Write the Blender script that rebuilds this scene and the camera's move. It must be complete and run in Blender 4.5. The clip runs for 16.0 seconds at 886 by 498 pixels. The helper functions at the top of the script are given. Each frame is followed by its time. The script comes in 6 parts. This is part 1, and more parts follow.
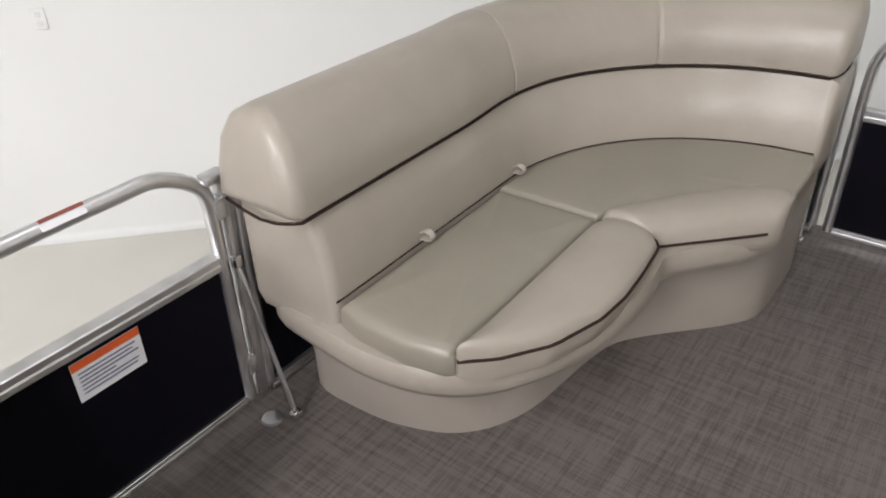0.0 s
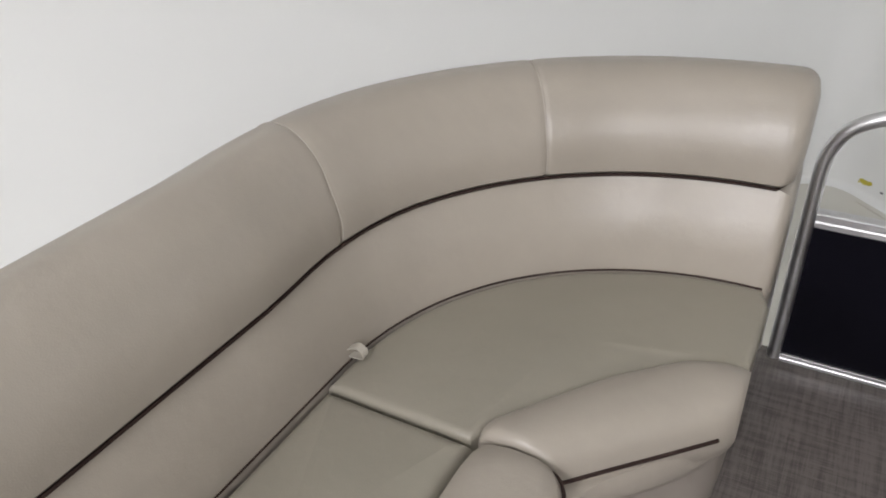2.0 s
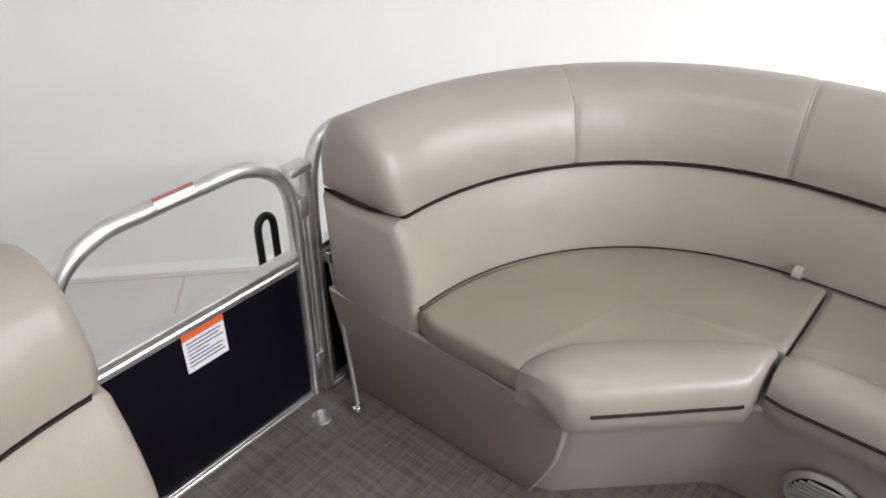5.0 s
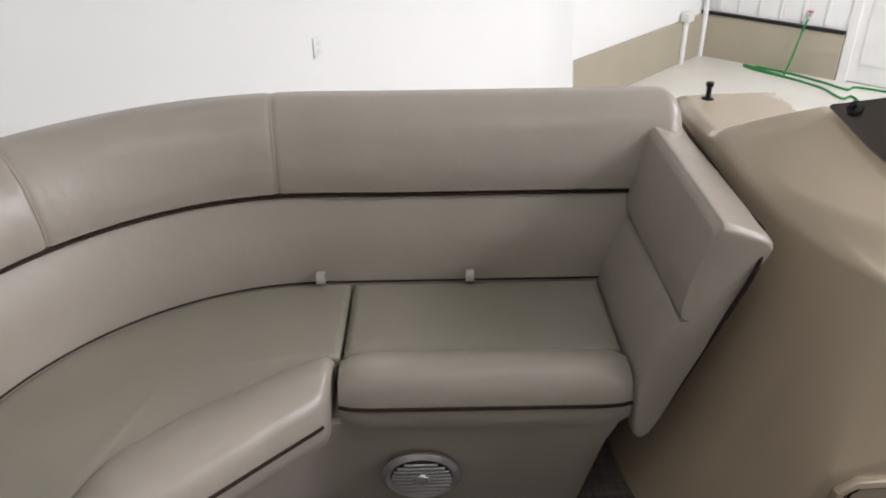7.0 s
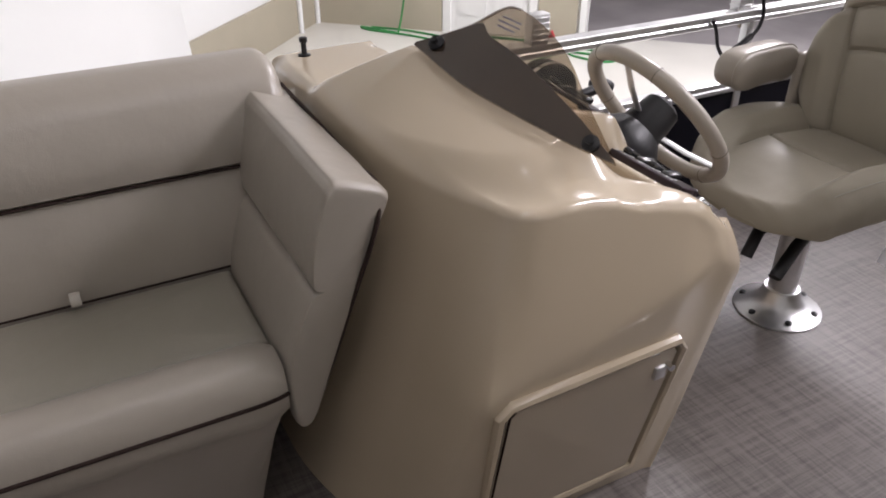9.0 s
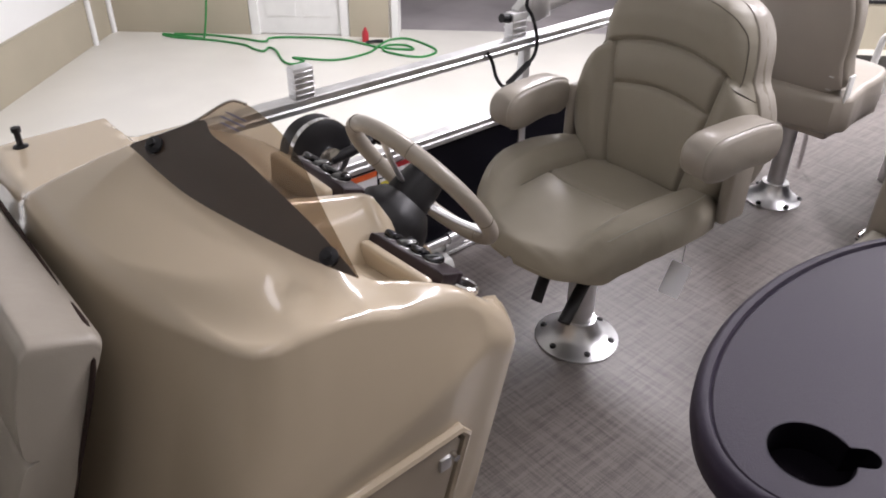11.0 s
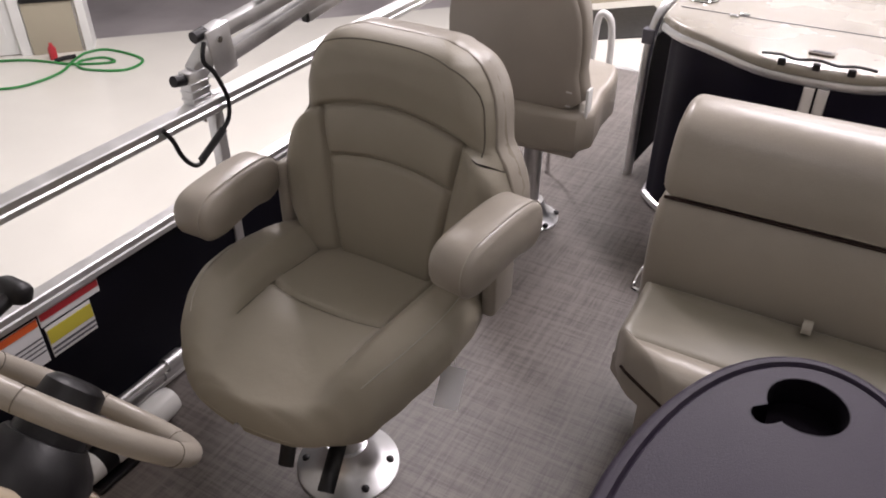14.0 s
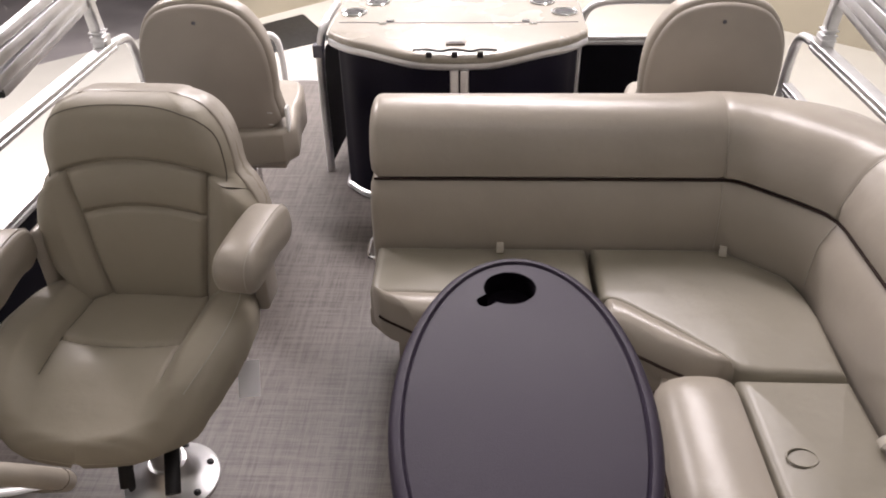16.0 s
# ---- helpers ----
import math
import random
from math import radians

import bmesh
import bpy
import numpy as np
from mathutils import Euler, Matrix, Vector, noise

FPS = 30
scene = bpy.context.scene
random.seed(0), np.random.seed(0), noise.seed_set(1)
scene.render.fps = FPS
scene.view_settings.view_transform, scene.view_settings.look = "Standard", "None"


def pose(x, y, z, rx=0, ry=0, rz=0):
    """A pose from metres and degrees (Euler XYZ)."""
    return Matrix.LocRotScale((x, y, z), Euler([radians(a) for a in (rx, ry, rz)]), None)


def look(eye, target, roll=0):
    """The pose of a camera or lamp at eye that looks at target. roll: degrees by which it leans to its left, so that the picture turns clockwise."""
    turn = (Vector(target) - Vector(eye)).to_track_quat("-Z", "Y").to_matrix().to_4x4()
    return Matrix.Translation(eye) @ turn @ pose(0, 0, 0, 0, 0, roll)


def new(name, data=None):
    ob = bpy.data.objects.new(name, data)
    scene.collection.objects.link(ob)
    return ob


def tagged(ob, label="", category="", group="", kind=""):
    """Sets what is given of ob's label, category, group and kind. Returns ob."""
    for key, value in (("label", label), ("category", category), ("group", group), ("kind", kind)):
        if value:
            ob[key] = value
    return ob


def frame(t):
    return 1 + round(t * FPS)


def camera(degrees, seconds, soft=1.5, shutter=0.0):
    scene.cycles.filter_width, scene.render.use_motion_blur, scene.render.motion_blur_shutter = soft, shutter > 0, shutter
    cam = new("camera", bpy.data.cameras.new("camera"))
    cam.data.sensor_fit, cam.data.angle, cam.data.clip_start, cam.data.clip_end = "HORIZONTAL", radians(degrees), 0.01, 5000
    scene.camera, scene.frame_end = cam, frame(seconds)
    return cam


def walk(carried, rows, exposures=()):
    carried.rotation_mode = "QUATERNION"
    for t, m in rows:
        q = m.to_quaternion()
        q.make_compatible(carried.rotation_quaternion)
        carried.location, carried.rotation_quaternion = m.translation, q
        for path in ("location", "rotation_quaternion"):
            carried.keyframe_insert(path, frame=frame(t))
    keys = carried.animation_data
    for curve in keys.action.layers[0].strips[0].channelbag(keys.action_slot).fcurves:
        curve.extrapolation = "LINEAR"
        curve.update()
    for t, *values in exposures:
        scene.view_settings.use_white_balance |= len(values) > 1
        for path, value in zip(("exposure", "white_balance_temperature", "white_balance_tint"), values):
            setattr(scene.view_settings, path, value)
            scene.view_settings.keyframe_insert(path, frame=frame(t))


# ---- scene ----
cam = camera(60.0, 16.0, soft=1.9)
PATH = [
    (0, (0.007, 0.301, 1.33), (-1.006, 1.659, 0.266), -1.6),
    (0.5, (-0.033, 0.439, 1.32), (-1.029, 1.844, 0.303), -1.5),
    (1, (-0.031, 0.686, 1.317), (-1.026, 2.084, 0.291), -1.7),
    (1.5, (-0.079, 0.858, 1.303), (-1.06, 2.262, 0.27), -1.7),
    (2, (-0.253, 1.025, 1.3), (-1.086, 2.513, 0.254), -1.6),
    (2.5, (-0.357, 1.133, 1.34), (-0.895, 2.712, 0.236), -0.8),
    (3, (-0.401, 1.258, 1.366), (-0.561, 2.894, 0.227), -1.0),
    (3.5, (-0.452, 1.349, 1.365), (-0.236, 2.979, 0.226), -1.3),
    (4, (-0.536, 1.464, 1.38), (0.06, 2.989, 0.231), -0.8),
    (4.5, (-0.607, 1.552, 1.398), (0.354, 2.885, 0.257), -0.9),
    (5, (-0.64, 1.616, 1.371), (0.662, 2.673, 0.282), -0.1),
    (5.2, (-0.634, 1.616, 1.366), (0.747, 2.586, 0.293), -0.5),
    (7.3, (-0.522, 1.628, 1.293), (1.223, 1.5, 0.324), -0.3),
    (7.5, (-0.529, 1.608, 1.29), (1.216, 1.42, 0.331), -0.0),
    (8, (-0.489, 1.574, 1.249), (1.219, 1.143, 0.3), -0.0),
    (8.5, (-0.453, 1.536, 1.237), (1.165, 0.912, 0.241), -0.0),
    (9, (-0.425, 1.503, 1.227), (1.086, 0.699, 0.192), 0.1),
    (9.5, (-0.405, 1.458, 1.243), (1.019, 0.54, 0.181), 0.3),
    (10, (-0.396, 1.412, 1.256), (0.961, 0.391, 0.2), 0.1),
    (10.2, (-0.388, 1.382, 1.278), (0.94, 0.33, 0.215), 0.3),
    (12.3, (-0.321, 1.02, 1.392), (0.916, -0.126, 0.317), 0.5),
    (12.5, (-0.322, 0.973, 1.4), (0.893, -0.185, 0.314), 0.5),
    (13, (-0.259, 0.866, 1.401), (0.864, -0.362, 0.292), 0.7),
    (13.5, (-0.169, 0.78, 1.386), (0.858, -0.518, 0.263), 0.6),
    (14, (-0.077, 0.795, 1.377), (0.72, -0.65, 0.247), 0.3),
    (14.5, (-0.004, 0.875, 1.397), (0.51, -0.695, 0.271), -0.3),
    (15, (-0.035, 0.962, 1.433), (0.296, -0.659, 0.311), -0.6),
    (15.5, (-0.084, 1.105, 1.47), (0.061, -0.547, 0.352), -1.0),
    (16, (-0.091, 1.117, 1.531), (0.005, -0.539, 0.414), -1.2),
]
EXPOSURES = ((0, 0.5, 6600, 10), (1.5, 0.4, 6500, 10), (2.5, 0.6, 6500, 10), (3.5, 1.02, 6500, 10), (5, 0.83, 6500, 10), (7.5, 0.22, 6500, 13), (9, 0.22, 6500, 16), (10, 0.26, 6500, 16), (12.5, -0.02, 6500, 15), (13.5, -0.09, 6550, 17), (14, -0.22, 6800, 18), (15, -0.2, 6900, 18), (15.5, 0.06, 6950, 18), (16, 0.02, 6950, 17))
walk(cam, [(t, look(eye, target, roll)) for t, eye, target, roll in PATH],
     exposures=EXPOSURES)

LAMP_WATTS, LAMPS = 150, ((2.5, 5.0, 1.25), (5.4, 6.8, 1.1), (2.5, 9.5, 1.1), (7.0, 10.0, 0.12), (8.3, 4.0, 0.06))
# ---------------------------------------------------------------- light
world = bpy.data.worlds.new("world")
scene.world = world
world.use_nodes = True
world.node_tree.nodes["Background"].inputs[0].default_value = (0.85, 0.93, 1.0, 1)
world.node_tree.nodes["Background"].inputs[1].default_value = 0.3

# the room stands at about 45 degrees to the boat: u runs along the white cove wall, v along the door wall
CORNER, EU, EV, SHOP = Vector((8.4, -1.62, 0)), Vector((-0.721, 0.693, 0)), Vector((-0.693, -0.721, 0)), -1.2
CEIL = 3.4


def room(u, v, z=0.0):
    return CORNER + EU * u + EV * v + Vector((0, 0, z))


ROOM_TURN = math.atan2(EU.y, EU.x)


def tube_light(u, v, length, watts, along_u=True):
    d = bpy.data.lights.new("ceiling_light", "AREA")
    d.shape, d.size, d.size_y, d.energy, d.color = "RECTANGLE", length, 0.3, watts, (1.0, 0.98, 1.03)
    ob = new("ceiling_light", d)
    ob.matrix_world = Matrix.Translation(room(u, v, CEIL - 0.08)) @ Matrix.Rotation(ROOM_TURN + (0 if along_u else math.pi / 2), 4, "Z")


for u_at, v_at, gain in LAMPS:
    tube_light(u_at, v_at, 2.4, LAMP_WATTS * gain)


# ---------------------------------------------------------------- materials
def nodes_of(name):
    m = bpy.data.materials.new(name)
    m.use_nodes = True
    return m, m.node_tree.nodes, m.node_tree.links, m.node_tree.nodes["Principled BSDF"]


def surface(name, colour, rough=0.5, metal=0.0, vary=0.12, scale=6.0, grain=0.0, grain_scale=200.0, coat=0.0, spec=0.5, stain=0.0, object_vary=0.0):
    """Base colour with large soft variation, roughness variation and fine bump."""
    m, n, l, b = nodes_of(name)
    co = n.new("ShaderNodeTexCoord")
    big = n.new("ShaderNodeTexNoise")
    big.inputs["Scale"].default_value, big.inputs["Detail"].default_value = scale, 5
    l.new(co.outputs["Object"], big.inputs["Vector"])
    ramp = n.new("ShaderNodeMapRange")
    ramp.inputs["From Min"].default_value, ramp.inputs["From Max"].default_value = 0.3, 0.7
    ramp.inputs["To Min"].default_value, ramp.inputs["To Max"].default_value = 1 - vary, 1 + vary
    l.new(big.outputs["Fac"], ramp.inputs["Value"])
    mul = n.new("ShaderNodeVectorMath")
    mul.operation = "SCALE"
    mul.inputs[0].default_value = colour[:3]
    l.new(ramp.outputs["Result"], mul.inputs["Scale"])
    l.new(mul.outputs["Vector"], b.inputs["Base Color"])
    fine = n.new("ShaderNodeTexNoise")
    fine.inputs["Scale"].default_value, fine.inputs["Detail"].default_value = grain_scale, 4
    l.new(co.outputs["Object"], fine.inputs["Vector"])
    rr = n.new("ShaderNodeMapRange")
    rr.inputs["To Min"].default_value, rr.inputs["To Max"].default_value = max(0.02, rough - 0.08), min(1, rough + 0.1)
    l.new(big.outputs["Fac"], rr.inputs["Value"])
    l.new(rr.outputs["Result"], b.inputs["Roughness"])
    if grain:
        bump = n.new("ShaderNodeBump")
        bump.inputs["Strength"].default_value, bump.inputs["Distance"].default_value = grain, 0.001
        l.new(fine.outputs["Fac"], bump.inputs["Height"])
        l.new(bump.outputs["Normal"], b.inputs["Normal"])
    b.inputs["Metallic"].default_value = metal
    b.inputs["Specular IOR Level"].default_value = spec
    b.inputs["Coat Weight"].default_value, b.inputs["Coat Roughness"].default_value = coat, 0.06
    return m


def vinyl(name, colour, rough=0.42):
    """Pebbled marine vinyl: cell grain, soft wrinkles, faint scuffs."""
    m, n, l, b = nodes_of(name)
    co = n.new("ShaderNodeTexCoord")
    big = n.new("ShaderNodeTexNoise")
    big.inputs["Scale"].default_value, big.inputs["Detail"].default_value, big.inputs["Roughness"].default_value = 3.5, 6, 0.6
    l.new(co.outputs["Object"], big.inputs["Vector"])
    mr = n.new("ShaderNodeMapRange")
    mr.inputs["From Min"].default_value, mr.inputs["From Max"].default_value = 0.3, 0.7
    mr.inputs["To Min"].default_value, mr.inputs["To Max"].default_value = 0.93, 1.06
    l.new(big.outputs["Fac"], mr.inputs["Value"])
    mul = n.new("ShaderNodeVectorMath")
    mul.operation = "SCALE"
    mul.inputs[0].default_value = colour
    l.new(mr.outputs["Result"], mul.inputs["Scale"])
    l.new(mul.outputs["Vector"], b.inputs["Base Color"])
    rr = n.new("ShaderNodeMapRange")
    rr.inputs["To Min"].default_value, rr.inputs["To Max"].default_value = rough - 0.06, rough + 0.08
    l.new(big.outputs["Fac"], rr.inputs["Value"])
    l.new(rr.outputs["Result"], b.inputs["Roughness"])
    cells = n.new("ShaderNodeTexVoronoi")
    cells.inputs["Scale"].default_value = 420
    l.new(co.outputs["Object"], cells.inputs["Vector"])
    soft = n.new("ShaderNodeTexNoise")
    soft.inputs["Scale"].default_value, soft.inputs["Detail"].default_value = 14, 3
    l.new(co.outputs["Object"], soft.inputs["Vector"])
    b1, b2 = n.new("ShaderNodeBump"), n.new("ShaderNodeBump")
    b1.inputs["Strength"].default_value, b1.inputs["Distance"].default_value = 0.25, 0.0006
    b2.inputs["Strength"].default_value, b2.inputs["Distance"].default_value = 0.35, 0.006
    l.new(cells.outputs["Distance"], b1.inputs["Height"])
    l.new(soft.outputs["Fac"], b2.inputs["Height"])
    l.new(b1.outputs["Normal"], b2.inputs["Normal"])
    l.new(b2.outputs["Normal"], b.inputs["Normal"])
    return m


def woven(name):
    """Woven vinyl decking: crossed grey threads with streaks."""
    m, n, l, b = nodes_of(name)
    co = n.new("ShaderNodeTexCoord")
    total = None
    for k, (sx, sy, w) in enumerate(((14, 300, 0.45), (300, 14, 0.45), (3.0, 75, 0.45), (75, 3.0, 0.45))):
        mp = n.new("ShaderNodeMapping")
        mp.inputs["Scale"].default_value = (sx, sy, 1)
        mp.inputs["Location"].default_value = (k * 3.1, k * 1.7, 0)
        t = n.new("ShaderNodeTexNoise")
        t.inputs["Scale"].default_value, t.inputs["Detail"].default_value = 1.0, 2
        l.new(co.outputs["Object"], mp.inputs["Vector"])
        l.new(mp.outputs["Vector"], t.inputs["Vector"])
        mm = n.new("ShaderNodeMath")
        mm.operation = "MULTIPLY_ADD"
        mm.inputs[1].default_value = w
        if total is None:
            mm.inputs[2].default_value = 0
        else:
            l.new(total, mm.inputs[2])
        l.new(t.outputs["Fac"], mm.inputs[0])
        total = mm.outputs[0]
    cr = n.new("ShaderNodeValToRGB")
    cr.color_ramp.elements[0].position, cr.color_ramp.elements[1].position = 0.73, 1.07
    cr.color_ramp.elements[0].color, cr.color_ramp.elements[1].color = (*DECK_DARK, 1), (*DECK_LIGHT, 1)
    l.new(total, cr.inputs["Fac"])
    l.new(cr.outputs["Color"], b.inputs["Base Color"])
    bump = n.new("ShaderNodeBump")
    bump.inputs["Strength"].default_value, bump.inputs["Distance"].default_value = 0.5, 0.001
    l.new(total, bump.inputs["Height"])
    l.new(bump.outputs["Normal"], b.inputs["Normal"])
    b.inputs["Roughness"].default_value = 0.42
    return m


DECK_DARK, DECK_LIGHT = (0.082, 0.071, 0.064), (0.17, 0.15, 0.138)
VINYL = vinyl("beige_vinyl", (0.345, 0.31, 0.262), 0.3)
VINYL_SEAT = vinyl("taupe_vinyl", (0.262, 0.241, 0.195), 0.36)
BASE = surface("base_plastic", (0.37, 0.332, 0.288), 0.4, vary=0.05, grain=0.3, grain_scale=300)
GEL = surface("gelcoat", (0.505, 0.42, 0.308), 0.16, vary=0.03, scale=2, coat=0.6)
DARK_PIPE = surface("dark_piping", (0.03, 0.018, 0.015), 0.75, vary=0.2, spec=0.15)
ALU = surface("brushed_aluminium", (0.7, 0.7, 0.71), 0.36, metal=1.0, vary=0.1, scale=18, grain=0.1)
CHROME = surface("chrome", (0.75, 0.75, 0.76), 0.1, metal=1.0, vary=0.04)
BLACK_PANEL = surface("black_panel", (0.0035, 0.0032, 0.0065), 0.5, vary=0.3, scale=3, grain=0.05, spec=0.1)
BLACK = surface("black_plastic", (0.009, 0.0085, 0.01), 0.4, vary=0.2, scale=20, grain=0.2, spec=0.35)
TABLE = surface("grey_plastic", (0.025, 0.0185, 0.0345), 0.48, vary=0.06, scale=3, grain=0.4, grain_scale=600, spec=0.22)
WALL = surface("white_paint", (0.86, 0.87, 0.86), 0.55, vary=0.015, scale=0.7, grain=0.1, grain_scale=60)
WAINSCOT = surface("beige_board", (0.42, 0.38, 0.29), 0.6, vary=0.05, scale=2, grain=0.2)
SHOPFLOOR = surface("cream_floor", (0.72, 0.705, 0.645), 0.22, vary=0.04, scale=1.3)
CONCRETE = surface("concrete", (0.30, 0.28, 0.28), 0.6, vary=0.2, scale=1.5, grain=0.3)
WHITE = surface("white_plastic", (0.8, 0.8, 0.78), 0.4, vary=0.03)
PAPER = surface("white_sticker", (0.78, 0.78, 0.8), 0.4, vary=0.02)
ORANGE = surface("orange_ink", (0.75, 0.13, 0.03), 0.5, vary=0.05)
FADED = surface("faded_red_ink", (0.25, 0.07, 0.055), 0.5, vary=0.1)
RED = surface("red_ink", (0.45, 0.025, 0.035), 0.5, vary=0.05)
YELLOW = surface("yellow_ink", (0.6, 0.52, 0.06), 0.5, vary=0.05)
PRINT = surface("pale_print", (0.11, 0.12, 0.2), 0.6, vary=0.05)
INK = surface("grey_ink", (0.12, 0.12, 0.14), 0.6, vary=0.05)
HOSE = surface("green_rubber", (0.02, 0.22, 0.05), 0.4, vary=0.15)
STRAP = surface("pale_strap", (0.42, 0.39, 0.33), 0.6, vary=0.08, scale=40, grain=0.5)
THREAD = surface("beige_thread", (0.42, 0.385, 0.335), 0.6, vary=0.05)


# ---------------------------------------------------------------- mesh helpers
def part(name, bm, material, parent, label="", smooth=True, sharp=42):
    me = bpy.data.meshes.new(name)
    bmesh.ops.recalc_face_normals(bm, faces=bm.faces)
    bm.to_mesh(me)
    bm.free()
    me.materials.append(material)
    if smooth:
        me.shade_smooth()
        me.set_sharp_from_angle(angle=radians(sharp))
    ob = new(name, me)
    ob.parent = parent
    if label:
        ob["label"] = label
    return ob


def thing(name, label, category, group="", kind="", at=(0, 0, 0)):
    ob = new(name)
    ob.location = at
    ob.empty_display_size = 0.05
    return tagged(ob, label, category, group, kind)


def single(name, bm, material, label, category, kind="", smooth=True, group=""):
    return tagged(part(name, bm, material, None, smooth=smooth), label, category, group, kind)


def loft(rings, cap=True, closed=True, bm=None):
    bm = bm or bmesh.new()
    grid = [[bm.verts.new(p) for p in ring] for ring in rings]
    n = len(grid[0])
    for a, b in zip(grid, grid[1:]):
        for i in range(n if closed else n - 1):
            j = (i + 1) % n
            bm.faces.new((a[i], a[j], b[j], b[i]))
    if cap:
        bm.faces.new(grid[0][::-1])
        bm.faces.new(grid[-1])
    return bm


def smooth_path(points, steps=6, closed=False):
    """Catmull-Rom through the points."""
    p = [Vector(q) for q in points]
    out = []
    n = len(p)
    for i in range(n if closed else n - 1):
        a, b, c, d = (p[(i - 1) % n] if closed or i else p[0], p[i], p[(i + 1) % n], p[(i + 2) % n] if closed or i + 2 < n else p[-1])
        for k in range(steps):
            t = k / steps
            out.append(0.5 * (2 * b + (c - a) * t + (2 * a - 5 * b + 4 * c - d) * t * t + (3 * b - a - 3 * c + d) * t**3))
    if not closed:
        out.append(p[-1])
    return out


def tube(path, r=0.012, n=10, bm=None, closed=False, flat=1.0, up=(0, 0, 1)):
    path = [Vector(p) for p in path]
    rings = []
    side = None
    m = len(path)
    for i, p in enumerate(path):
        a = path[(i - 1) % m] if closed or i else path[0]
        b = path[(i + 1) % m] if closed or i < m - 1 else path[-1]
        d = (b - a).normalized()
        if side is None:
            side = d.cross(Vector(up))
            if side.length < 1e-3:
                side = d.cross(Vector((1, 0, 0)))
        side = (side - d * side.dot(d)).normalized()
        top = side.cross(d)
        rings.append([p + side * (r * math.cos(2 * math.pi * k / n)) + top * (r * flat * math.sin(2 * math.pi * k / n)) for k in range(n)])
    if closed:
        rings.append(rings[0])
    return loft(rings, cap=not closed, bm=bm)


def rod(a, b, r=0.01, n=12, bm=None):
    return tube([a, b], r, n, bm)


def box(size, at=(0, 0, 0), r=0.004, seg=2, turn=None, bm=None):
    b = bmesh.new()
    bmesh.ops.create_cube(b, size=1, matrix=Matrix.Diagonal((*size, 1)))
    if r:
        bmesh.ops.bevel(b, geom=b.edges, offset=min(r, min(size) * 0.49), segments=seg, affect="EDGES", profile=0.5)
    m = Matrix.Translation(at)
    if turn is not None:
        m = m @ turn
    bmesh.ops.transform(b, matrix=m, verts=b.verts)
    if bm is None:
        return b
    return merge(bm, b)


def merge(bm, other):
    me = bpy.data.meshes.new("tmp")
    other.to_mesh(me)
    other.free()
    bm.from_mesh(me)
    bpy.data.meshes.remove(me)
    return bm


def turned(profile, at=(0, 0, 0), n=24, bm=None, turn=None):
    """Revolves (radius, z) pairs about z."""
    m = Matrix.Translation(at) @ (turn or Matrix.Identity(4))
    rings = [[m @ Vector((r * math.cos(2 * math.pi * k / n), r * math.sin(2 * math.pi * k / n), z)) for k in range(n)] for r, z in profile]
    return loft(rings, cap=True, bm=bm)


def inset(outline, d):
    n = len(outline)
    out = []
    for i in range(n):
        a, b, c = (Vector(outline[k % n]).to_2d() for k in (i - 1, i, i + 1))
        e1, e2 = (b - a).normalized(), (c - b).normalized()
        n1, n2 = Vector((-e1.y, e1.x)), Vector((-e2.y, e2.x))
        k = n1 + n2
        k = k / max(k.dot(n1), 0.35)
        out.append(b + k * d)
    return out


def resample(outline, step=0.03):
    pts = [Vector(p).to_2d() for p in outline]
    out = []
    for a, b in zip(pts, pts[1:] + pts[:1]):
        m = max(1, round((b - a).length / step))
        out += [a.lerp(b, k / m) for k in range(m)]
    return out


def ccw(outline):
    area = sum(a[0] * b[1] - b[0] * a[1] for a, b in zip(outline, outline[1:] + outline[:1]))
    return outline if area > 0 else outline[::-1]


def cushion(outline, z0, z1, r=0.03, crown=0.012, r_low=0.012, lift=None):
    """An upholstered pad: outline in plan, rounded over at the top, crowned in the middle."""
    o = resample(ccw([tuple(p) for p in outline]))
    lift = lift or (lambda p: 0.0)
    rings = []
    for d, z in [(r_low, z0), (r_low * 0.3, z0 + r_low * 0.5), (0, z0 + r_low * 1.2)]:
        rings.append([Vector((p.x, p.y, z)) for p in inset(o, d)])
    for k in range(1, 7):
        a = k / 6 * math.pi / 2
        rings.append([Vector((p.x, p.y, z1 - r + r * math.sin(a) + lift(p))) for p in inset(o, r * (1 - math.cos(a)))])
    bm = loft(rings, cap=True)
    top = max(bm.faces, key=lambda f: f.calc_center_median().z if len(f.verts) > 8 else -9)
    top_verts = list(top.verts)
    c = sum((v.co for v in top_verts), Vector()) / len(top_verts)
    bm.faces.remove(top)
    prev = top_verts
    for s in (0.8, 0.55, 0.3):
        row = [bm.verts.new(Vector((c.x + (v.co.x - c.x) * s, c.y + (v.co.y - c.y) * s, z1 + lift(Vector((c.x + (v.co.x - c.x) * s, c.y + (v.co.y - c.y) * s))) + crown * (1 - s * s)))) for v in top_verts]
        for i in range(len(row)):
            j = (i + 1) % len(row)
            bm.faces.new((prev[i], prev[j], row[j], row[i]))
        prev = row
    mid = bm.verts.new(Vector((c.x, c.y, z1 + lift(c.to_2d()) + crown)))
    for i in range(len(prev)):
        bm.faces.new((prev[i], prev[(i + 1) % len(prev)], mid))
    return bm


def slab(outline, z0, z1, bm=None):
    o = ccw([tuple(p) for p in outline])
    return loft([[Vector((x, y, z0)) for x, y in o], [Vector((x, y, z1)) for x, y in o]], bm=bm)


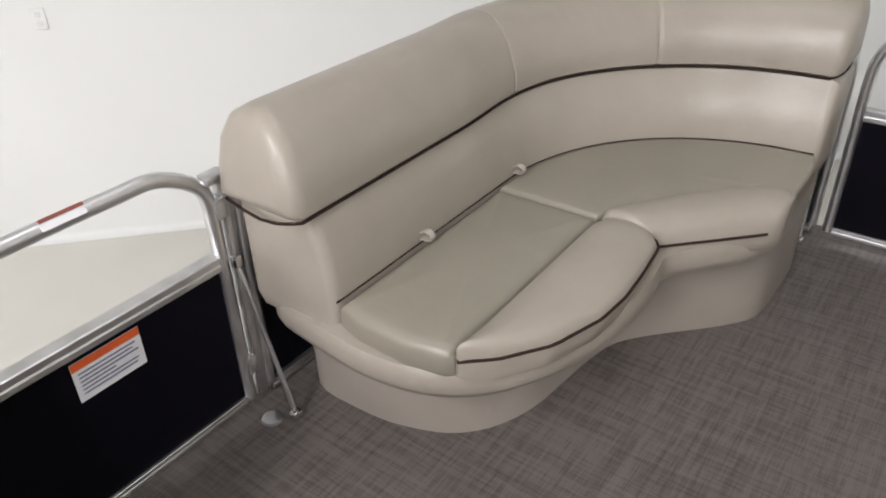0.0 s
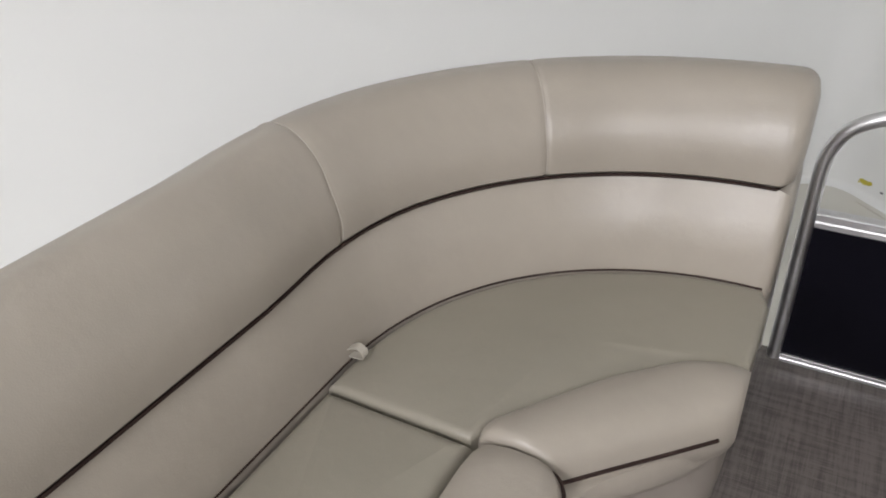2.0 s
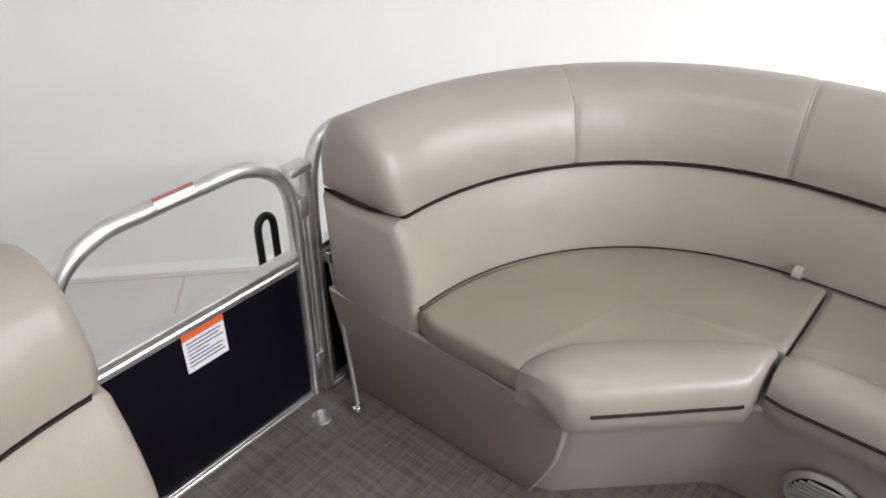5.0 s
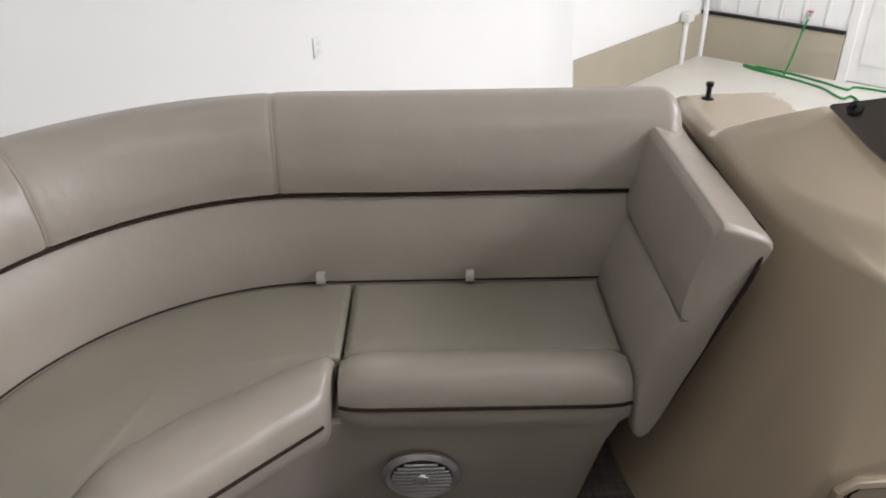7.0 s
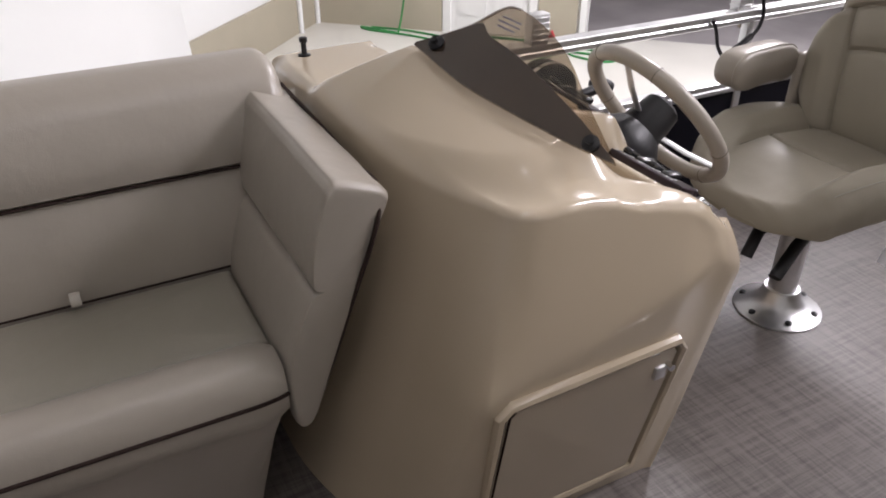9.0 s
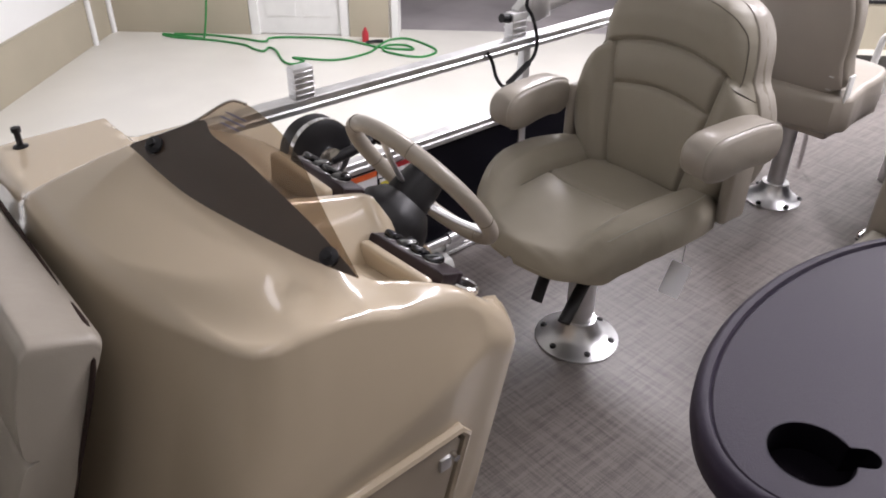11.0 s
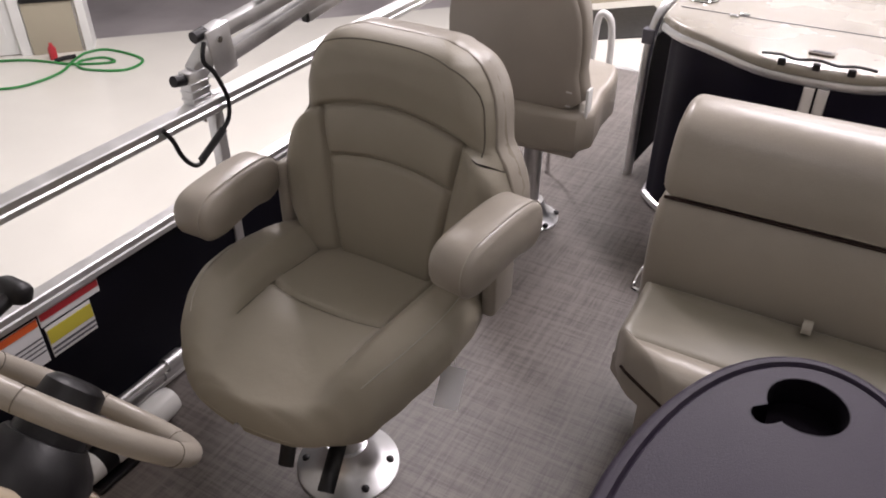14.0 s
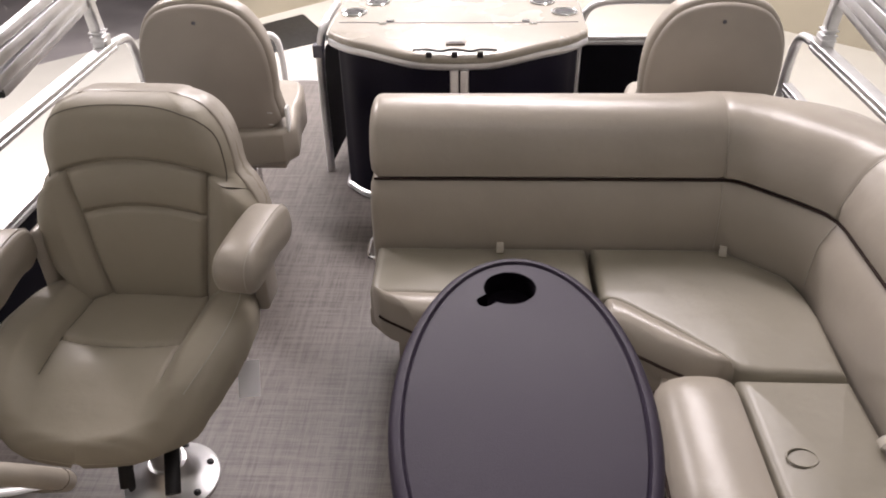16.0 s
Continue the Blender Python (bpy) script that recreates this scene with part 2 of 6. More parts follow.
def mirror_x(points):
    return [(-p[0], *p[1:]) for p in points]


# ---------------------------------------------------------------- the room
def room_slab(name, u0, u1, v0, v1, z0, z1, material, label, category, kind="structure", parent=None):
    bm = bmesh.new()
    lo = [room(u, v, z0) for u, v in ((u0, v0), (u1, v0), (u1, v1), (u0, v1))]
    hi = [room(u, v, z1) for u, v in ((u0, v0), (u1, v0), (u1, v1), (u0, v1))]
    loft([lo, hi], bm=bm)
    if parent:
        return part(name, bm, material, parent, smooth=False)
    return single(name, bm, material, label, category, kind, smooth=False)


room_slab("floor", -0.3, 12.6, -0.4, 12.4, SHOP - 0.2, SHOP, SHOPFLOOR, "cream painted glossy workshop floor", "floor")
SEAM = surface("floor_joint", (0.5, 0.47, 0.4), 0.5, vary=0.1)
room_slab("floor_joint", 3.2, 11.6, 0.096, 0.104, SHOP - 0.01, SHOP + 0.0015, SEAM, "fine joint in the painted floor along the wall", "floor joint")
room_slab("floor_joint", 9.8, 9.806, 0.11, 3.0, SHOP - 0.01, SHOP + 0.0015, SEAM, "fine joint across the painted floor", "floor joint")
room_slab("ceiling", -8, 12.6, -0.4, 12.4, CEIL, CEIL + 0.2, WALL, "white workshop ceiling", "ceiling")
# white walls ahead of the bow, rounded into the floor
COVE_END = 3.3


def cove_ring(base, inward, flare=0.0):
    prof = [(0.0, CEIL), (0.0, -0.55), (0.0, -0.65), (0.0, -0.75), (0.0, -0.85), (0.0, -0.95), (0.0, -1.03), (0.0, SHOP + 0.05)]
    prof += [(0.05 * (1 - math.cos(a)), SHOP + 0.05 - 0.049 * math.sin(a)) for a in np.linspace(0.15, math.pi / 2, 8)]
    prof += [(0.05, SHOP - 0.15), (-0.12, SHOP - 0.15), (-0.12, CEIL)]
    return [base + inward * o - EU * (flare * max(0.0, -0.55 - z) ** 2) + Vector((0, 0, z)) for o, z in prof]


# the free end of the wall sweeps out towards its foot
rings = [cove_ring(room(COVE_END, 0.0), EV, 0.7), cove_ring(room(COVE_END + 0.3, 0.0), EV, 0.2), cove_ring(room(COVE_END + 0.8, 0.0), EV), cove_ring(room(11.7, 0.0), EV)]
for k in range(1, 6):
    a = k / 6 * math.pi / 2
    rings.append(cove_ring(room(11.7 + 0.3 * math.sin(a), 0.3 - 0.3 * math.cos(a)), EV * math.cos(a) - EU * math.sin(a)))
rings += [cove_ring(room(12.0, 0.3), -EU), cove_ring(room(12.0, 12.2), -EU)]
single("wall_north", loft(rings), WALL, "smooth white wall with a rounded foot and corner", "wall", "structure")
# walls behind and beside
WAIN = -0.72
room_slab("wall_east", -0.0, COVE_END, -0.35, -0.15, SHOP, CEIL, WALL, "white wall above a beige wainscot", "wall")
room_slab("wainscot", 0.02, COVE_END - 0.01, -0.15, -0.11, SHOP, WAIN, WAINSCOT, "beige board wainscot along the white wall", "wainscot")
def door_wall(v0, v1, name):
    room_slab(name, -0.25, 0.0, v0, v1, SHOP, CEIL, WALL, "white ribbed metal wall above a beige wainscot", "wall")
    room_slab("wainscot", 0.0, 0.03, v0 + 0.01, v1 - 0.01, SHOP, WAIN, WAINSCOT, "beige board wainscot with a dark top trim", "wainscot")
    room_slab("trim", 0.0, 0.045, v0 + 0.01, v1 - 0.01, WAIN, WAIN + 0.035, BLACK, "dark trim strip above the wainscot", "trim")


door_wall(-0.4, 1.44, "wall_south_a")
door_wall(2.52, 3.0, "wall_south_b")
door_wall(7.5, 12.4, "wall_south_c")
room_slab("wall_south_d", -0.25, 0.0, 1.44, 2.52, SHOP + 2.1, CEIL, WALL, "white wall above the door", "wall")
room_slab("wall_south_e", -0.25, 0.0, 3.0, 7.5, SHOP + 3.4, CEIL, WALL, "white wall above the wide opening", "wall")
ribs = bmesh.new()
for k in range(7):
    p = room(0.0, -0.2 + k * 0.235, (WAIN + 0.04 + CEIL) / 2)
    box((0.03, 0.045, CEIL - WAIN - 0.06), p, 0.01, 1, Matrix.Rotation(ROOM_TURN, 4, "Z"), ribs)
single("trim", ribs, WALL, "raised ribs of the white metal wall", "trim", "structure")
room_slab("wall_west", -0.4, 12.4, 12.2, 12.4, SHOP, CEIL, WALL, "white wall of the workshop", "wall")
room_slab("wainscot", 0.05, 12.0, 12.16, 12.2, SHOP, WAIN + 0.6, WAINSCOT, "beige board wainscot", "wainscot")
room_slab("road", -8.0, -0.3, -2.4, 12.4, SHOP - 0.2, SHOP - 0.02, CONCRETE, "grey bare concrete floor of the next bay", "concrete floor")
room_slab("wall_bay_a", -8.2, -8.0, -2.4, 12.4, SHOP, CEIL, CONCRETE, "grey wall of the next bay", "wall")
room_slab("wall_bay_b", -8.0, -0.25, 12.4, 12.6, SHOP, CEIL, CONCRETE, "grey wall of the next bay", "wall")
room_slab("wall_bay_c", -8.0, -0.25, -0.6, -0.4, SHOP, CEIL, CONCRETE, "grey wall of the next bay", "wall")
# door
door = thing("door_1", "closed white panelled door in a white frame", "door", kind="structure")
room_slab("door_leaf", -0.06, -0.015, 1.53, 2.43, SHOP + 0.01, SHOP + 2.05, WHITE, "", "", parent=door)
for v0, v1 in ((1.44, 1.53), (2.43, 2.52)):
    room_slab("door_frame", -0.1, 0.02, v0, v1, SHOP, SHOP + 2.1, WHITE, "", "", parent=door)
for v0, v1 in ((1.62, 1.94), (2.02, 2.34)):
    room_slab("door_panel", -0.016, -0.006, v0, v1, SHOP + 0.2, SHOP + 0.95, WHITE, "", "", parent=door)
part("door_knob", turned([(0.0, 0.0), (0.03, 0.005), (0.012, 0.02), (0.03, 0.045), (0.0, 0.06)], room(-0.01, 2.34, SHOP + 0.98), 14, turn=Matrix.Rotation(ROOM_TURN, 4, "Z") @ Matrix.Rotation(math.pi / 2, 4, "Y")), ALU, door, "steel door knob")
for v0 in (2.96,):
    room_slab("door_jamb", -0.26, 0.03, v0, v0 + 0.1, SHOP, SHOP + 3.4, WHITE, "white jamb of the wide opening", "jamb")

# ---------------------------------------------------------------- deck
DECK = woven("woven_deck")
single("deck", slab([(-1.27, -2.74), (1.27, -2.74), (1.27, 2.55), (1.05, 2.82), (-1.05, 2.82), (-1.27, 2.55)], -0.05, 0.0), DECK, "grey woven vinyl boat deck", "deck", "structure", smooth=False)
single("deck_trim", box((2.54, 0.03, 0.06), (0, -2.757, -0.028), 0.006), ALU, "pale aluminium trim along the stern edge of the deck", "trim", "structure")
for s, side in ((-1, "port"), (1, "starboard")):
    bm = tube([(0.85 * s, -2.9, -0.45), (0.85 * s, 2.6, -0.45), (0.85 * s, 3.1, -0.33), (0.85 * s, 3.3, -0.2)], 0.3, 24)
    single("pontoon", bm, ALU, "aluminium pontoon tube under the deck", "pontoon", group="pontoons")

# ---------------------------------------------------------------- fences
TOP, MID = 0.695, 0.42


def panel_between(parent, a, b, z0=0.035, z1=0.405, t=0.008, name="panel"):
    a, b = Vector(a), Vector(b)
    d = b - a
    m = Matrix.Rotation(math.atan2(d.y, d.x), 4, "Z")
    return part(name, box((d.length, t, z1 - z0), (a + b).to_3d() / 2 + Vector((0, 0, (z0 + z1) / 2)), 0.001, 1, m), BLACK_PANEL, parent, "black aluminium panel", smooth=False)


def rail_between(parent, a, b, z, name, w=0.034, h=0.038):
    a, b = Vector(a), Vector(b)
    d = (b - a).normalized()
    n = Vector((-d.y, d.x))
    half = [(0.5, 0.28), (0.5, 0.44), (0.42, 0.5)]
    low = [(-0.36, -0.5), (-0.48, -0.4), (-0.48, -0.1), (-0.4, 0.0), (-0.4, 0.1), (-0.5, 0.16), (-0.5, 0.28)]
    prof = [(x, q) for x, q in half] + [(-x, q) for x, q in half[::-1]] + low[::-1][1:] + [(-x, q) for x, q in low[:-1]]
    ring = [(x * w, q * h) for x, q in prof]
    return part(name, loft([[Vector((p.x + n.x * x, p.y + n.y * x, z + q)) for x, q in ring] for p in (a, b)]), ALU, parent, sharp=20)


def fence_run(label, pts, top_pts, posts=()):
    f = thing("fence", label, "fence", "boat fence")
    for a, b in zip(pts, pts[1:]):
        panel_between(f, a, b)
        rail_between(f, a, b, MID, "mid_rail")
        rail_between(f, a, b, 0.018, "bottom_rail", 0.03, 0.03)
    part("top_rail", tube(top_pts, 0.017, 12), ALU, f)
    for x, y, h in posts:
        part("post", box((0.03, 0.03, h), (x, y, h / 2), 0.005), ALU, f)
    return f


FX, FY = 1.215, 2.765
for s in (-1, 1):
    FS = 1.235 if s < 0 else FX
    plan = [(s * FS, 1.215 if s < 0 else 0.9)] + [(s * (0.395 + (FS - 0.395) * math.cos(a)), 1.945 + 0.82 * math.sin(a)) for a in np.linspace(0, math.pi / 2, 9)] + [(s * 0.315, FY)]
    y_end = 1.215
    if s < 0:
        top = smooth_path([(s * FS, y_end, 0.03), (s * FS, y_end, 0.4), (s * FS, y_end + 0.008, 0.6), (s * FS, y_end + 0.05, 0.68), (s * FS, y_end + 0.12, TOP)], 4)
    else:
        top = [Vector((s * FX, 0.9, TOP - 0.032))]
    top += [Vector((x, y, TOP)) for x, y in plan[1:-1]]
    top += smooth_path([(s * 0.43, FY, TOP), (s * 0.36, FY, 0.68), (s * 0.323, FY, 0.6), (s * 0.315, FY, 0.4), (s * 0.315, FY, 0.03)], 4)
    fence_run("aluminium rail fence with black panels round the bow corner", plan, top)

# starboard side rail aft of the console
star = fence_run("aluminium rail fence with a black panel beside the helm", [(FX, -1.62), (FX, 0.9)],
                 smooth_path([(FX, -1.66, 0.03), (FX, -1.66, 0.4), (FX, -1.64, 0.55), (FX, -1.6, 0.615), (FX, -1.53, TOP - 0.062), (FX, -1.46, TOP - 0.06)], 5),
                 [(FX + 0.005, -0.425, 0.66)])
port = fence_run("aluminium rail fence with a black panel behind the lounge", [(-FX, -1.62), (-FX, 0.50)],
                 smooth_path([(-FX, -1.66, 0.03), (-FX, -1.66, 0.4), (-FX, -1.64, 0.55), (-FX, -1.6, 0.615), (-FX, -1.53, TOP - 0.062), (-FX, -1.46, TOP - 0.06)], 5))
rail_between(star, (FX, -1.47), (FX, 0.9), 0.636, "side_rail", 0.044, 0.038)
rail_between(port, (-FX, -1.47), (-FX, 0.42), 0.636, "side_rail", 0.044, 0.038)
part("end_bend", tube(smooth_path([(-FX, 0.41, 0.64), (-FX, 0.46, 0.63), (-FX, 0.49, 0.58), (-FX, 0.5, 0.5), (-FX, 0.5, 0.03)], 5), 0.017, 12), ALU, port)


def gate(label, a, b, sticker_mid, sw=0.1, sh=0.1, sz=0.354, drop=0.01):
    """A gate between two plan points, hinged at b."""
    a, b = Vector(a), Vector(b)
    d = (b - a).normalized()
    n = Vector((d.y, -d.x))
    g = thing("gate", label, "gate", "gates")

    def at(s, z, off=0.0):
        p = a + d * s + n * off
        return Vector((p.x, p.y, z))

    L = (b - a).length
    loop = [at(0, 0.02)] + smooth_path([at(0, 0.5), at(0.006, 0.585), at(0.04, 0.658 - drop), at(0.115, 0.695 - drop), at(0.2, 0.698 - drop), at(L / 2, 0.699 - drop), at(L - 0.2, 0.698 - drop), at(L - 0.115, 0.695 - drop), at(L - 0.04, 0.658 - drop), at(L - 0.006, 0.585), at(L, 0.5)], 5) + [at(L, 0.02)]
    part("gate_tube", tube(loop, 0.0165, 12), ALU, g)
    panel_between(g, at(0.012, 0).to_2d(), at(L - 0.012, 0).to_2d(), 0.03, 0.415, 0.006)
    rail_between(g, at(0.015, 0).to_2d(), at(L - 0.015, 0).to_2d(), 0.425, "mid_rail", 0.036, 0.038)
    rail_between(g, at(0.015, 0).to_2d(), at(L - 0.015, 0).to_2d(), 0.025, "bottom_rail", 0.024, 0.024)
    turn = Matrix.Rotation(math.atan2(d.y, d.x), 4, "Z")
    # warning sticker on the inside of the panel
    st = part("warning_sticker", box((sw, 0.002, sh), at(sticker_mid, sz, 0.0055), 0, 1, turn), PAPER, g, "white warning sticker with an orange heading", smooth=False)
    part("heading", box((sw, 0.001, 0.018), at(sticker_mid, sz + sh / 2 - 0.009, 0.0072), 0, 1, turn), ORANGE, st, smooth=False)
    lines = bmesh.new()
    for k in range(int((sh - 0.028) / 0.0095)):
        w = sw * (0.84, 0.78, 0.86, 0.5, 0.83, 0.8, 0.86, 0.75, 0.4)[k % 9]
        box((w, 0.001, 0.0028), at(sticker_mid - (0.86 * sw - w) / 2, sz + sh / 2 - 0.028 - k * 0.0095, 0.0072), 0, 1, turn, lines)
    part("print", lines, PRINT, st, smooth=False)
    lab = part("rail_label", box((0.085, 0.0015, 0.02), at(sticker_mid, 0.71 - drop, 0.0128), 0, 1, turn @ Matrix.Rotation(radians(-35), 4, "X")), PAPER, g, "small white and red label on the tube", smooth=False)
    part("heading", box((0.085, 0.001, 0.007), at(sticker_mid, 0.718 - drop, 0.0096), 0, 1, turn @ Matrix.Rotation(radians(-35), 4, "X")), FADED, lab, smooth=False)
    # hinge post with cap
    part("hinge_post", box((0.028, 0.03, 0.63 - drop), at(L + 0.036, 0.325 - drop / 2), 0.006, 2, turn), ALU, g)
    part("post_cap", box((0.06, 0.042, 0.02), at(L + 0.02, 0.648 - drop), 0.006, 2, turn), ALU, g, "grey post cap")
    for z in (0.12, 0.55):
        part("hinge", box((0.03, 0.04, 0.05), at(L + 0.016, z), 0.006, 2, turn), ALU, g)
    return g


gate("closed aluminium bow gate with a black panel", (-0.265, 2.765), (0.265, 2.765), 0.26)
gate("closed aluminium side gate with a black panel", (-1.235, 0.53), (-1.235, 1.15), 0.315, 0.15, 0.092, 0.345, 0.028)


def brace(label, top, foot):
    b = thing("brace_rod", label, "brace", "brace rods")
    top, foot = Vector(top), Vector(foot)
    part("rod", rod(top, foot, 0.006, 10), ALU, b)
    part("foot_clip", box((0.026, 0.026, 0.022), foot + Vector((0, 0, 0.0)), 0.005), CHROME, b)
    part("top_clip", box((0.022, 0.022, 0.03), top, 0.005), CHROME, b)
    part("bolt", turned([(0, 0), (0.007, 0), (0.007, 0.006), (0, 0.008)], foot + Vector((0, 0, 0.011)), 10), CHROME, b)


brace("thin steel brace rod from fence to deck", (-1.21, 1.17, 0.42), (-1.103, 1.177, 0.011))
brace("thin steel brace rod from fence to deck", (-0.335, 2.742, 0.40), (-0.325, 2.665, 0.011))
brace("thin steel brace rod from fence to deck", (0.335, 2.742, 0.40), (0.292, 2.64, 0.011))
for x, y in ((0.222, 2.70), (-1.15, 1.14)):
    single("drain_cover", turned([(0, 0), (0.026, 0), (0.024, 0.006), (0.012, 0.009), (0, 0.009)], (x, y, 0), 16), ALU, "small round metal fitting in the deck", "deck fitting", group="deck fittings")

# ---------------------------------------------------------------- bow lounges
BACK = [(0.0, 0.30), (0.0, 0.40), (0.004, 0.46), (0.018, 0.53), (0.036, 0.572), (0.041, 0.59)]
BOLSTER = [(0.042, 0.5945), (0.033, 0.602), (0.031, 0.645), (0.046, 0.69), (0.066, 0.742), (0.096, 0.778), (0.138, 0.80), (0.185, 0.80), (0.225, 0.777), (0.25, 0.735), (0.26, 0.67), (0.262, 0.597)]


def stations(plan):
    """Plan points with outward normals (to the left of the way)."""
    out = []
    n = len(plan)
    for i, p in enumerate(plan):
        a, b = Vector(plan[max(i - 1, 0)]), Vector(plan[min(i + 1, n - 1)])
        d = (b - a).normalized()
        out.append((Vector(p), Vector((-d.y, d.x)), d))
    return out


def sweep(plan, profile, round_end=0.02, flip=1, bulge=1.0, shift=None, pinch=(), spread=None, rake=0.0):
    """Sweeps a closed profile of (outward, z) along the plan, with rounded ends; shift(y, z) leans the points outward, rake sets the first end back towards its top."""
    st = stations(plan)
    co = sum(o for o, z in profile) / len(profile)
    cz = sum(z for o, z in profile) / len(profile)
    shift = shift or (lambda p, z: 0.0)

    low = min(z for o, z in profile)

    def ring(p, nrm, k, along, back=Vector((0, 0))):
        out = []
        for o, z in profile:
            oo, zz = co + (o - co) * k, cz + (z - cz) * k
            oo += shift(p, zz) + (spread(p) * max(0.0, (oo - 0.12) / 0.14) if spread else 0.0)
            q = p + along + back * (max(0.0, zz - low) ** 1.5)
            out.append(Vector((q.x + nrm.x * flip * oo, q.y + nrm.y * flip * oo, zz)))
        return out

    span = min(max(o for o, z in profile) - min(o for o, z in profile), max(z for o, z in profile) - min(z for o, z in profile))
    shrink = min(0.45, 2 * round_end / span) * bulge
    first, last = st[0], st[-1]
    steps = [k / 6 for k in range(7)]
    rings = [ring(first[0], first[1], 1 - shrink * (1 - math.sqrt(1 - (1 - e) ** 2)), first[2] * (round_end * e), first[2] * rake) for e in steps]
    middle = []
    for i, (p, nrm, d) in enumerate(st):
        if i in pinch:
            for j, f in ((i - 1, 0.3), (i - 1, 0.12)):
                middle.append((p.lerp(st[j][0], f), nrm.lerp(st[j][1], f), d, 1.0 if f > 0.2 else 0.992))
            middle.append((p, nrm, d, 0.968))
            for j, f in ((i + 1, 0.12), (i + 1, 0.3)):
                middle.append((p.lerp(st[j][0], f), nrm.lerp(st[j][1], f), d, 1.0 if f > 0.2 else 0.992))
        elif 0 < i < len(st) - 1:
            middle.append((p, nrm, d, 1.0))
    for p, nrm, d, k in middle:
        if (p - first[0]).length > round_end * 1.1 + 0.09 * rake and (p - last[0]).length > round_end * 1.1:
            rings.append(ring(p, nrm, k, Vector((0, 0))))
    rings += [ring(last[0], last[1], 1 - shrink * (1 - math.sqrt(1 - (1 - e) ** 2)), -last[2] * (round_end * e)) for e in reversed(steps)]
    return loft(rings)


def offset_line(plan, o, z, flip=1, shift=None):
    shift = shift or (lambda p, zz: 0.0)
    return [Vector((p.x + n.x * flip * (o + shift(p, z)), p.y + n.y * flip * (o + shift(p, z)), z)) for p, n, d in stations(plan)]


def finely(a, b, step=0.05):
    a, b = Vector(a), Vector(b)
    m = max(2, round((b - a).length / step))
    return [tuple(a.lerp(b, k / m)) for k in range(m)]


def bow_plan(y_aft, side=0.938):
    """Seat line of the port lounge, from the aft end round to the bow end (outward is to the left)."""
    pts = [(-side, y_aft), (-side, y_aft + 0.012), (-side, y_aft + 0.03)]
    pts += finely((-side, y_aft + 0.06), (-side, 1.84))
    pts += [(-0.335 + (side - 0.335) * math.cos(a), 1.87 + 0.583 * math.sin(a)) for a in np.linspace(math.pi, math.pi / 2 + 0.03, 22)]
    x, y = pts[-1]
    return pts + [(x + 0.02, y), (x + 0.04, y), (x + 0.055, y)]


def loop_tab(parent, at, out, up=0.02):
    at, out = Vector(at), Vector(out).normalized()
    side = Vector((-out.y, out.x, 0))
    path = smooth_path([at + out * 0.018, at - out * 0.008 + Vector((0, 0, 0.017)), at - out * 0.024 + Vector((0, 0, 0.012)), at - out * 0.026 + Vector((0, 0, -0.002)), at + out * 0.01 + Vector((0, 0, -0.006))], 4)
    rings = [[p + side * 0.009 + Vector((0, 0, 0.001)), p - side * 0.009 + Vector((0, 0, 0.001)), p - side * 0.009 - Vector((0, 0, 0.001)), p + side * 0.009 - Vector((0, 0, 0.001))] for p in path]
    part("pull_tab", loft(rings), STRAP, parent, "pale webbing pull tab")


def seam_line(parent, plan, index, prof, flip, material=None, r=0.0013, shift=0.0, lift=0.0012):
    p, n, d = stations(plan)[index]
    prof = [(o + shift, z) for o, z in prof]
    pts = [Vector((p.x + n.x * flip * (o - (0.0015 if k < len(prof) * 0.7 else -0.001)), p.y + n.y * flip * (o - 0.0015), z + (lift if z > 0.7 else 0.0))) for k, (o, z) in enumerate(prof)]
    part("seam", tube(smooth_path(pts, 3), r, 6), material or THREAD, parent, "stitched seam")


def at_frac(path, k):
    x = k * (len(path) - 1)
    i = min(int(x), len(path) - 2)
    return path[i].lerp(path[i + 1], x - i)


def roll(back, front, z_bot=0.30, z_top=0.418, n=None, z_back=0.39, drop=0.066):
    """A rounded front roll between two lines in plan, built across from back to front."""
    n = n or 26
    b = [at_frac([Vector((x, y, 0)) for x, y in back], k / n) for k in range(n + 1)]
    f = [at_frac([Vector((x, y, 0)) for x, y in front], k / n) for k in range(n + 1)]
    prof = [(0.0, z_bot), (0.0, z_back), (0.04, z_top - 0.01), (0.16, z_top - 0.001), (0.4, z_top + 0.003), (0.62, z_top), (0.8, z_top - 0.18 * drop), (0.93, z_top - 0.48 * drop), (1.0, z_top - drop), (0.99, z_bot + 0.03), (0.96, z_bot + 0.004), (0.93, z_bot)]
    rings_ = []
    for k in range(n + 1):
        e = min(k, n - k)
        sh = (0.72, 0.9, 0.97)[e] if e < 3 else 1.0
        mid = b[k].lerp(f[k], 0.5)
        zc = (z_bot + z_top) / 2
        rings_.append([Vector((*(mid + (b[k].lerp(f[k], t) - mid) * (0.5 + 0.5 * sh)).to_2d(), zc + (z - zc) * sh)) for t, z in prof])
    return loft(rings_)


